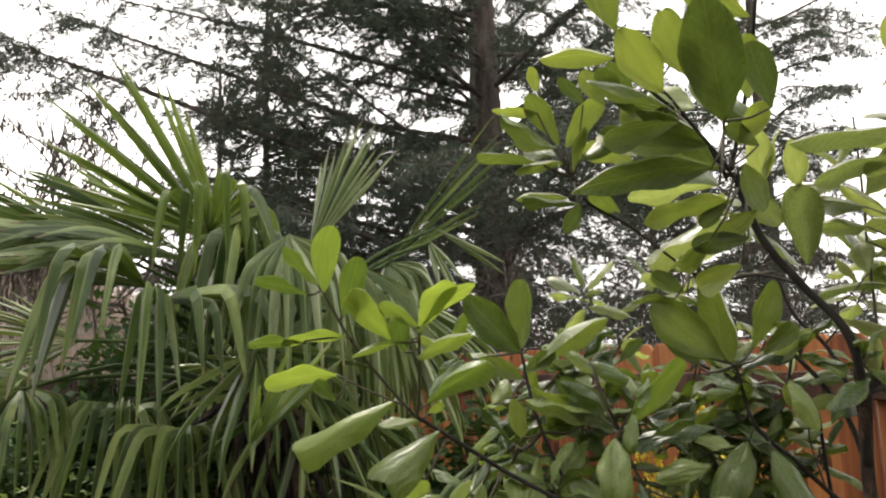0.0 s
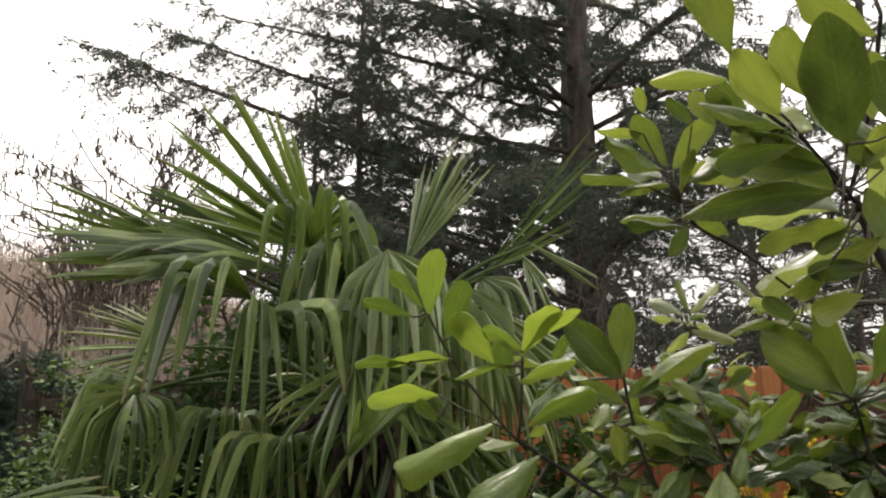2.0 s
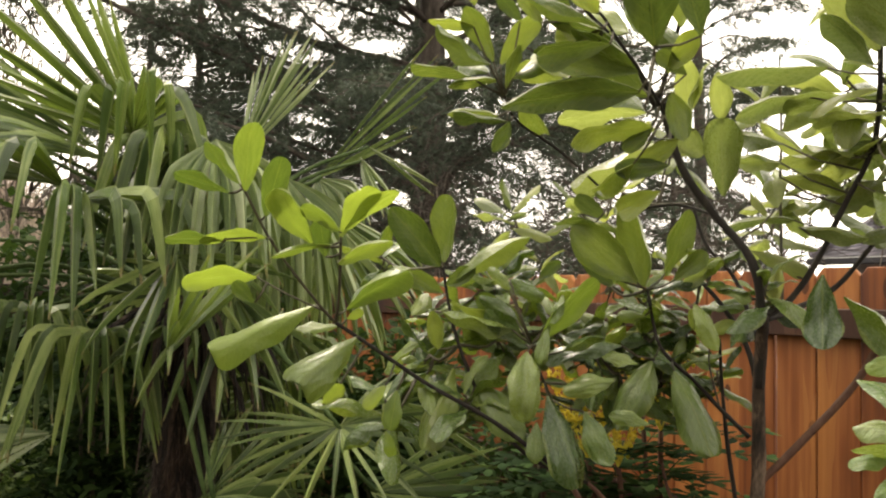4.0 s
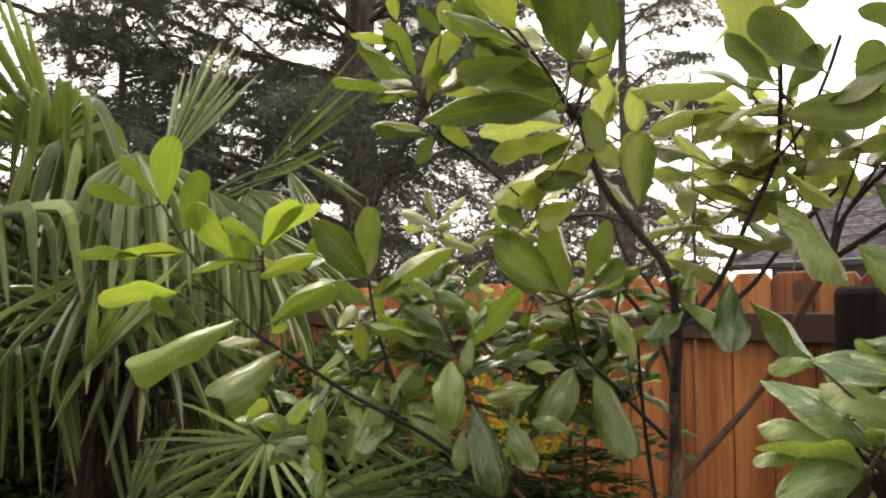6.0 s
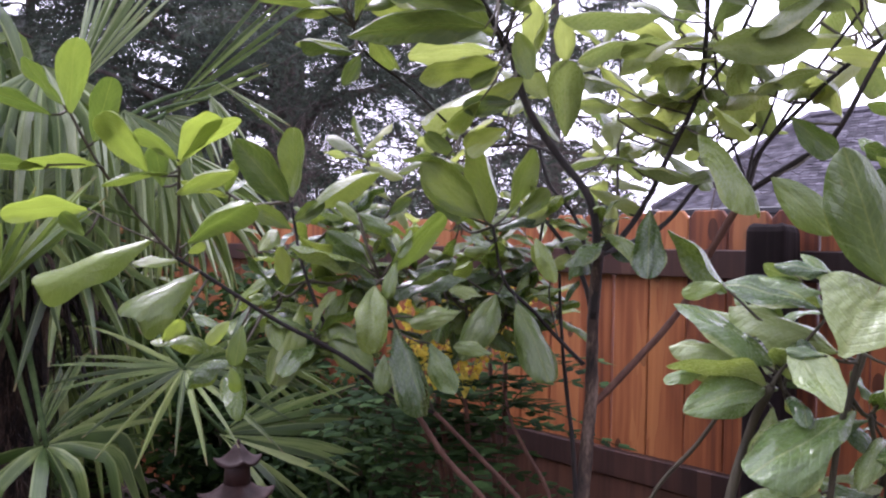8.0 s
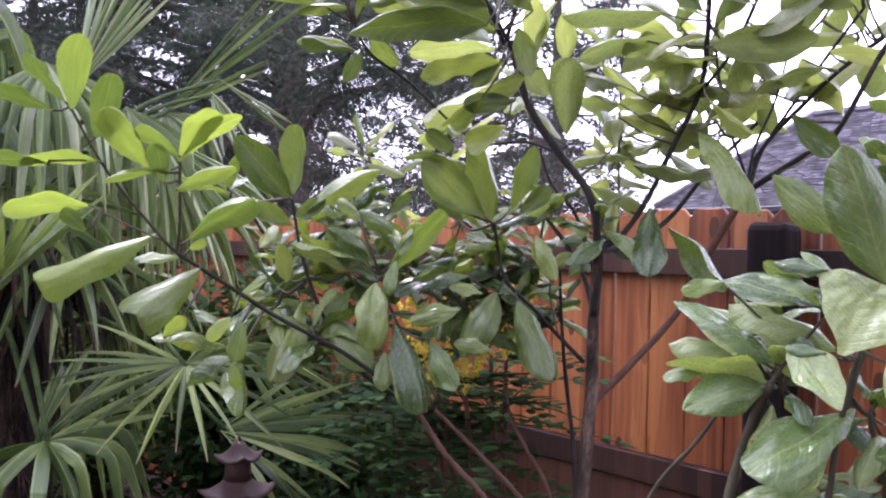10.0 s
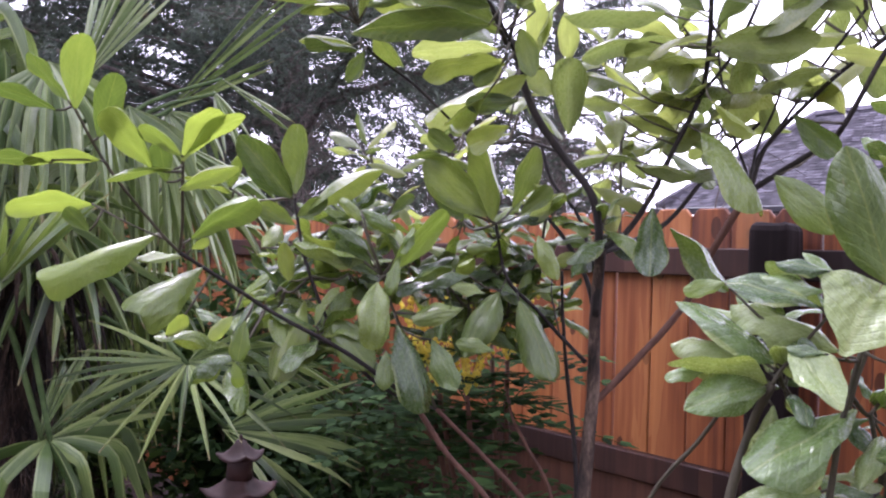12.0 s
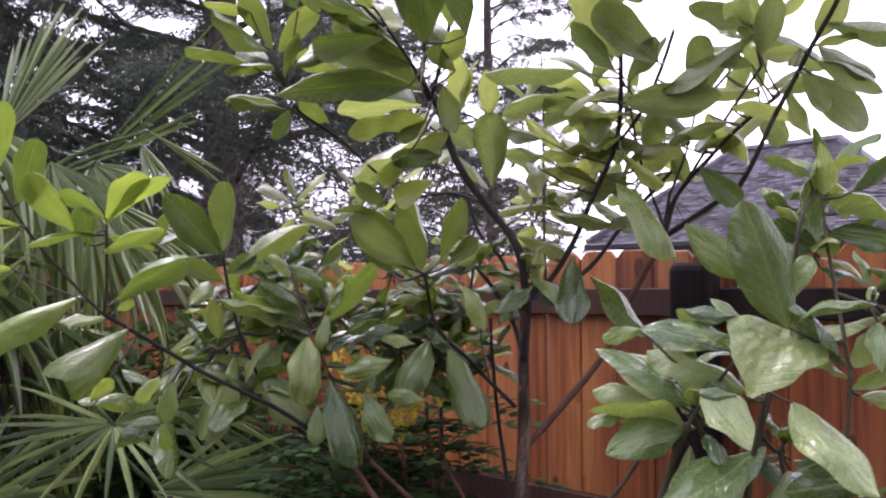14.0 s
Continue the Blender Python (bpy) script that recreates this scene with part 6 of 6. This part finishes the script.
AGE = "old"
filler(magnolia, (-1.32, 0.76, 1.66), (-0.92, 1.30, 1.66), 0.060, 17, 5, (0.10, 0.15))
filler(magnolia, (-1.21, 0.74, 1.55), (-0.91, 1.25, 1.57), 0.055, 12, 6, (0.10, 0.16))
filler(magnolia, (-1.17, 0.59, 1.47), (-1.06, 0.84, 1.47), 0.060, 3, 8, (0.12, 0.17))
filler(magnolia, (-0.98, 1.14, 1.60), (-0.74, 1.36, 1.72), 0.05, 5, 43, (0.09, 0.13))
AGE = "thin"
filler(magnolia, (-1.26, 1.10, 1.70), (-0.96, 1.39, 1.72), 0.055, 8, 12, (0.09, 0.13))
filler(magnolia, (-0.94, 1.39, 1.85), (-0.60, 1.62, 1.95), 0.075, 4, 7, (0.11, 0.17))
filler(magnolia, (-0.78, 1.40, 2.08), (-0.43, 1.59, 2.05), 0.080, 2, 13, (0.11, 0.17))
filler(magnolia, (-0.76, 1.23, 2.22), (-0.34, 1.48, 2.16), 0.070, 4, 15, (0.12, 0.18))
# next two rows: unseen leaves above the view, added to shade the right side
filler(magnolia, (-0.95, 1.00, 2.74), (0.0, 1.35, 2.74), 0.11, 5, 41, (0.14, 0.21))
filler(magnolia, (-0.80, 1.50, 2.92), (0.1, 1.62, 2.86), 0.12, 4, 42, (0.14, 0.21))
filler(magnolia, (-0.42, 1.35, 2.16), (-0.12, 1.45, 2.10), 0.070, 2, 25, (0.12, 0.19))
filler(magnolia, (-0.80, 1.38, 1.98), (-0.40, 1.55, 1.98), 0.07, 3, 26, (0.10, 0.15))
filler(magnolia, (-1.28, 1.11, 1.94), (-0.98, 1.32, 1.96), 0.060, 4, 21, (0.09, 0.14))

laurel = thing("laurel_shrub", (-0.42, 0.97, 0.0), "evergreen shrub with wet glossy drooping leaves", "shrub")
LINES[laurel] = []
AGE = "laurel"
BRANCH_TREE = laurel
branch([(-0.294, 0.903, 1.077), (-0.294, 0.961, 1.267), (-0.272, 0.981, 1.386), (-0.235, 0.966, 1.458)], 0.0091, 0.0064, "stem")
branch([(-0.235, 0.966, 1.458), (-0.223, 0.975, 1.485), (-0.174, 1.001, 1.560)], 0.0042, 0.0024, "stem")
branch([(-0.163, 0.923, 1.122), (-0.153, 0.963, 1.304), (-0.143, 0.971, 1.411), (-0.120, 0.974, 1.520)], 0.0056, 0.0040, "stem")
branch([(-0.141, 0.988, 1.429), (-0.134, 0.999, 1.477), (-0.120, 1.023, 1.550), (-0.106, 1.043, 1.658), (-0.092, 1.043, 1.758), (-0.082, 1.082, 1.812)], 0.0042, 0.0032, "stem")
branch([(-0.522, 0.988, 1.008), (-0.477, 1.046, 1.216), (-0.400, 1.064, 1.327), (-0.339, 1.044, 1.406), (-0.274, 0.991, 1.443)], 0.0042, 0.0032, "stem")
branch([(-0.035, 0.943, 1.233), (-0.030, 0.991, 1.383), (-0.023, 1.000, 1.474), (-0.018, 1.001, 1.554)], 0.0042, 0.0032, "stem")
branch([(-0.018, 1.001, 1.554), (-0.049, 1.060, 1.658), (-0.065, 1.073, 1.750), (-0.071, 1.086, 1.807)], 0.0028, 0.0024, "stem")
# spray r
leaf(laurel, (-0.305, 0.957, 1.602), -151, -15, 0.063, 0.027, -84)
leaf(laurel, (-0.175, 1.008, 1.574), -161, 10, 0.150, 0.060, -38)
leaf(laurel, (-0.161, 1.017, 1.511), -159, 24, 0.160, 0.069, -36)
leaf(laurel, (-0.233, 0.974, 1.487), -157, 38, 0.165, 0.083, -20)
leaf(laurel, (-0.264, 0.969, 1.500), -150, 6, 0.119, 0.050, -26)
leaf(laurel, (-0.240, 0.964, 1.457), -126, 10, 0.156, 0.075, 34)
leaf(laurel, (-0.242, 0.978, 1.456), -113, -10, 0.149, 0.064, -52)
leaf(laurel, (-0.310, 0.914, 1.473), -127, -13, 0.064, 0.026, -36)
leaf(laurel, (-0.156, 1.008, 1.434), -152, 54, 0.108, 0.050, 86)
leaf(laurel, (-0.130, 0.997, 1.439), -116, -25, 0.195, 0.094, -26)
leaf(laurel, (-0.237, 0.976, 1.429), -90, -66, 0.098, 0.045, -20)
leaf(laurel, (-0.159, 0.961, 1.324), -148, -11, 0.127, 0.059, -32)
leaf(laurel, (-0.172, 0.976, 1.497), -176, 47, 0.043, 0.020, -70)
leaf(laurel, (-0.209, 0.970, 1.630), -174, -24, 0.033, 0.015, 80)
leaf(laurel, (-0.176, 0.986, 1.572), -141, 40, 0.100, 0.046, 16)
leaf(laurel, (-0.167, 1.021, 1.608), -164, 47, 0.065, 0.033, -38)
# spray k3
leaf(laurel, (-0.079, 0.945, 1.607), -146, 73, 0.190, 0.084, -90, "soft")
leaf(laurel, (-0.128, 0.923, 1.513), 67, 56, 0.124, 0.135, 36, "heart")
leaf(laurel, (-0.155, 0.951, 1.625), -156, 9, 0.069, 0.029, -40)
leaf(laurel, (-0.154, 0.947, 1.596), -162, 15, 0.090, 0.039, -16)
leaf(laurel, (-0.145, 0.919, 1.516), -163, 4, 0.048, 0.020, -48)
leaf(laurel, (-0.190, 0.921, 1.520), -27, -38, 0.114, 0.058, 24)
# spray s
leaf(laurel, (-0.084, 0.961, 1.510), -30, -32, 0.170, 0.075, 6)
leaf(laurel, (-0.003, 1.007, 1.445), -149, -17, 0.095, 0.044, -70)
leaf(laurel, (0.006, 0.991, 1.412), -164, -15, 0.111, 0.051, -74)
leaf(laurel, (-0.021, 1.005, 1.556), -145, 53, 0.124, 0.050, 16)
leaf(laurel, (-0.017, 1.007, 1.556), -9, 54, 0.074, 0.034, -72)
leaf(laurel, (-0.023, 1.013, 1.540), -165, 45, 0.062, 0.028, 36)
leaf(laurel, (-0.086, 0.978, 1.648), 28, 69, 0.068, 0.032, 64)
leaf(laurel, (-0.022, 1.002, 1.527), -0, 37, 0.070, 0.036, -40)
leaf(laurel, (-0.011, 1.013, 1.519), 19, 3, 0.054, 0.027, 48)
# spray v
leaf(laurel, (-0.073, 1.102, 1.809), 19, -22, 0.110, 0.047, -32)
leaf(laurel, (-0.108, 1.090, 1.708), -27, 81, 0.152, 0.072, 14)
leaf(laurel, (-0.072, 1.091, 1.805), -82, 75, 0.082, 0.042, -36)
leaf(laurel, (-0.070, 1.112, 1.753), 4, -12, 0.098, 0.040, -78)
leaf(laurel, (-0.027, 1.080, 1.807), 0, 53, 0.069, 0.035, -32)
leaf(laurel, (-0.087, 1.078, 1.836), -148, 34, 0.071, 0.032, 26)
leaf(laurel, (-0.080, 1.095, 1.727), -142, 33, 0.079, 0.039, 50)
leaf(laurel, (-0.052, 1.082, 1.776), -16, 18, 0.062, 0.027, -34)
leaf(laurel, (-0.119, 1.090, 1.745), -170, -18, 0.052, 0.025, 70)
filler(laurel, (-0.32, 1.02, 1.56), (-0.20, 1.04, 1.42), 0.05, 4, 31, (0.07, 0.12))
filler(laurel, (-0.10, 1.14, 1.82), (0.06, 1.12, 1.60), 0.05, 5, 32, (0.07, 0.13))
filler(laurel, (-0.10, 1.00, 1.35), (0.15, 1.10, 1.30), 0.07, 5, 9, (0.10, 0.16))


# ---- mahonia with yellow flowers, and low feathery plants ----
def pinnate(geo, start, direction, length, pairs, leaflet, r):
    """A feather-shaped leaf: rib and pairs of pointed leaflets."""
    verts, faces = geo
    d = Vector(direction).normalized()
    p = Vector(start)
    side = d.cross(Vector((0, 0, 1))).normalized()
    pts = [p.copy()]
    for k in range(pairs):
        d = (d + Vector((0, 0, -0.055))).normalized()
        p = p + d * length / pairs
        pts.append(p.copy())
        up = side.cross(d).normalized()
        for s in ((-1, 1) if k < pairs - 1 else (-1, 0, 1)):
            out = (side * s * r.uniform(0.8, 1.0) + d * (0.45 if s else 1.0) + up * r.uniform(-0.15, 0.2)).normalized()
            w = out.cross(up).normalized() * leaflet * 0.2
            ln = leaflet * r.uniform(0.8, 1.15) * (1 - 0.35 * k / pairs)
            b = len(verts)
            verts += [p, p + out * ln * 0.35 + w, p + out * ln * 0.7 + w * 0.8, p + out * ln, p + out * ln * 0.7 - w * 0.8, p + out * ln * 0.35 - w, p + out * ln * 0.5 + up * ln * 0.05]
            faces += [(b, b + 1, b + 6), (b + 1, b + 2, b + 6), (b + 2, b + 3, b + 6), (b + 3, b + 4, b + 6), (b + 4, b + 5, b + 6), (b + 5, b, b + 6)]
    tube(geo, pts, 0.0022, 0.001, 4)


def build_mahonia(place, tops, seed, flowers, label):
    r = random.Random(seed)
    sh = thing("mahonia_shrub", place, label, "shrub", "mahonias under the magnolia")
    for top in tops:
        top = Vector(top)
        mid = Vector(place).lerp(top, 0.5) + Vector((r.gauss(0, 0.03), r.gauss(0, 0.03), 0.05))
        part("stem", tube(([], []), smooth_line([Vector(place), mid, top], 4), 0.010, 0.006, 6, 0.1, r), REDDISH_BARK, sh)
        for k in range(11):
            g = ([], [])
            a = k * 2.4 + r.uniform(-0.3, 0.3)
            pinnate(g, top + Vector((0, 0, -0.02 * k)), (math.cos(a), math.sin(a), r.uniform(0.0, 0.5)), r.uniform(0.20, 0.32), 7, 0.062, r)
            part("leaf", g, PINNATE_LEAF, sh)
        if flowers:
            for k in range(5):
                a = k * 1.26 + r.uniform(-0.2, 0.2)
                d = Vector((math.cos(a) * 0.45, math.sin(a) * 0.45, 1)).normalized()
                g = ([], [])
                ln = r.uniform(0.14, 0.23)
                tube(g, [top, top + d * ln], 0.002, 0.001, 4)
                for s in range(24):
                    c = top + d * ln * (0.15 + 0.85 * s / 24) + Vector((r.gauss(0, 0.008), r.gauss(0, 0.008), r.gauss(0, 0.004)))
                    q = r.uniform(0.005, 0.009)
                    b = len(g[0])
                    g[0].extend([c + Vector(v) * q for v in ((1, 0, 0), (-1, 0, 0), (0, 1, 0), (0, -1, 0), (0, 0, 1), (0, 0, -1))])
                    g[1].extend([(b, b + 2, b + 4), (b + 2, b + 1, b + 4), (b + 1, b + 3, b + 4), (b + 3, b, b + 4), (b + 2, b, b + 5), (b + 1, b + 2, b + 5), (b + 3, b + 1, b + 5), (b, b + 3, b + 5)])
                part("flower_spike", g, FLOWER, sh, "yellow flower spike", False)


build_mahonia((-1.22, 1.45, 0.0), [(-1.16, 1.18, 1.29), (-1.23, 1.19, 1.35), (-1.04, 1.30, 1.37), (-1.07, 1.19, 1.29), (-1.18, 1.39, 1.41)], 3, True, "mahonia with upright yellow flower spikes and dark leaflets")
build_mahonia((-1.35, 1.12, 0.0), [(-1.36, 1.05, 0.88), (-1.22, 1.18, 0.95), (-1.05, 1.34, 1.02), (-1.50, 1.22, 0.82)], 4, False, "low dark green feathery shrub under the magnolia")


# ---- garden lantern ----
def build_lantern(place, top):
    """A small rust-red pagoda lantern: flared square roofs on a post."""
    x, y, z = place
    lan = thing("garden_lantern", place, "rust-red metal pagoda lantern standing among the fronds", "lantern")
    tiers = ((top, 0.02, 0.045, 0.040), (top - 0.078, 0.035, 0.072, 0.042))
    for h, r0, r1, dz in tiers:
        verts, faces = [], []
        rings = 5
        for k in range(rings + 1):
            t = k / rings
            r = r0 * 0.4 + (r1 - r0 * 0.4) * t
            zz = h - dz * (1 - (1 - t) ** 1.8)
            for s in range(24):
                w = 2 * math.pi * s / 24
                sq = 1 / max(abs(math.cos(w)), abs(math.sin(w)))
                q = r * (1 + (min(sq, 1.3) - 1) * 0.9)
                verts.append((x + q * math.cos(w + 0.5), y + q * math.sin(w + 0.5), zz + 0.012 * t * t * (sq - 1) * 3))
        for k in range(rings):
            for s in range(24):
                a, b = k * 24 + s, k * 24 + (s + 1) % 24
                faces.append((a, b, b + 24, a + 24))
        faces.append(tuple(range(23, -1, -1)))
        n = len(verts)
        verts += [(vx, vy, vz - 0.006) for vx, vy, vz in verts[-24:]]
        faces += [(n - 24 + s, n - 24 + (s + 1) % 24, n + (s + 1) % 24, n + s) for s in range(24)]
        faces.append(tuple(n + s for s in range(24)))
        part("roof", (verts, faces), RUST, lan)
    fin = tube(([], []), [Vector((x, y, top - 0.01)), Vector((x, y, top + 0.006)), Vector((x, y, top + 0.012))], 0.007, 0.003, 8)
    part("finial", fin, RUST, lan)
    part("neck", tube(([], []), [Vector((x, y, top - 0.09)), Vector((x, y, top - 0.03))], 0.032, 0.028, 12), RUST, lan)
    part("light_box", box(([], []), (x - 0.045, y - 0.045, top - 0.25), (x + 0.045, y + 0.045, top - 0.118), 0.008), RUST, lan, "", False)
    part("post", tube(([], []), [Vector((x, y, -0.02)), Vector((x, y, 0.4)), Vector((x, y, top - 0.24))], 0.035, 0.03, 10), RUST, lan)


build_lantern((-1.418, 0.780, 0.0), 1.172)


# ---- fence boards, last ----
def hang_pickets(fence, m0, pieces, r, mesh_list):
    for x, i in pieces:
        ob = new("picket", mesh_list[i % len(mesh_list)])
        attach(ob, fence, m0 @ Matrix.Translation((x + r.uniform(-0.001, 0.001), r.uniform(0, 0.004), r.uniform(-0.008, 0.006))) @ pose(0, 0, 0, 0, r.uniform(-0.12, 0.12), r.uniform(-0.5, 0.5)))


for made in FENCES:
    hang_pickets(*made, OLD_PICKETS if made[0].name.startswith("old") else PICKETS)
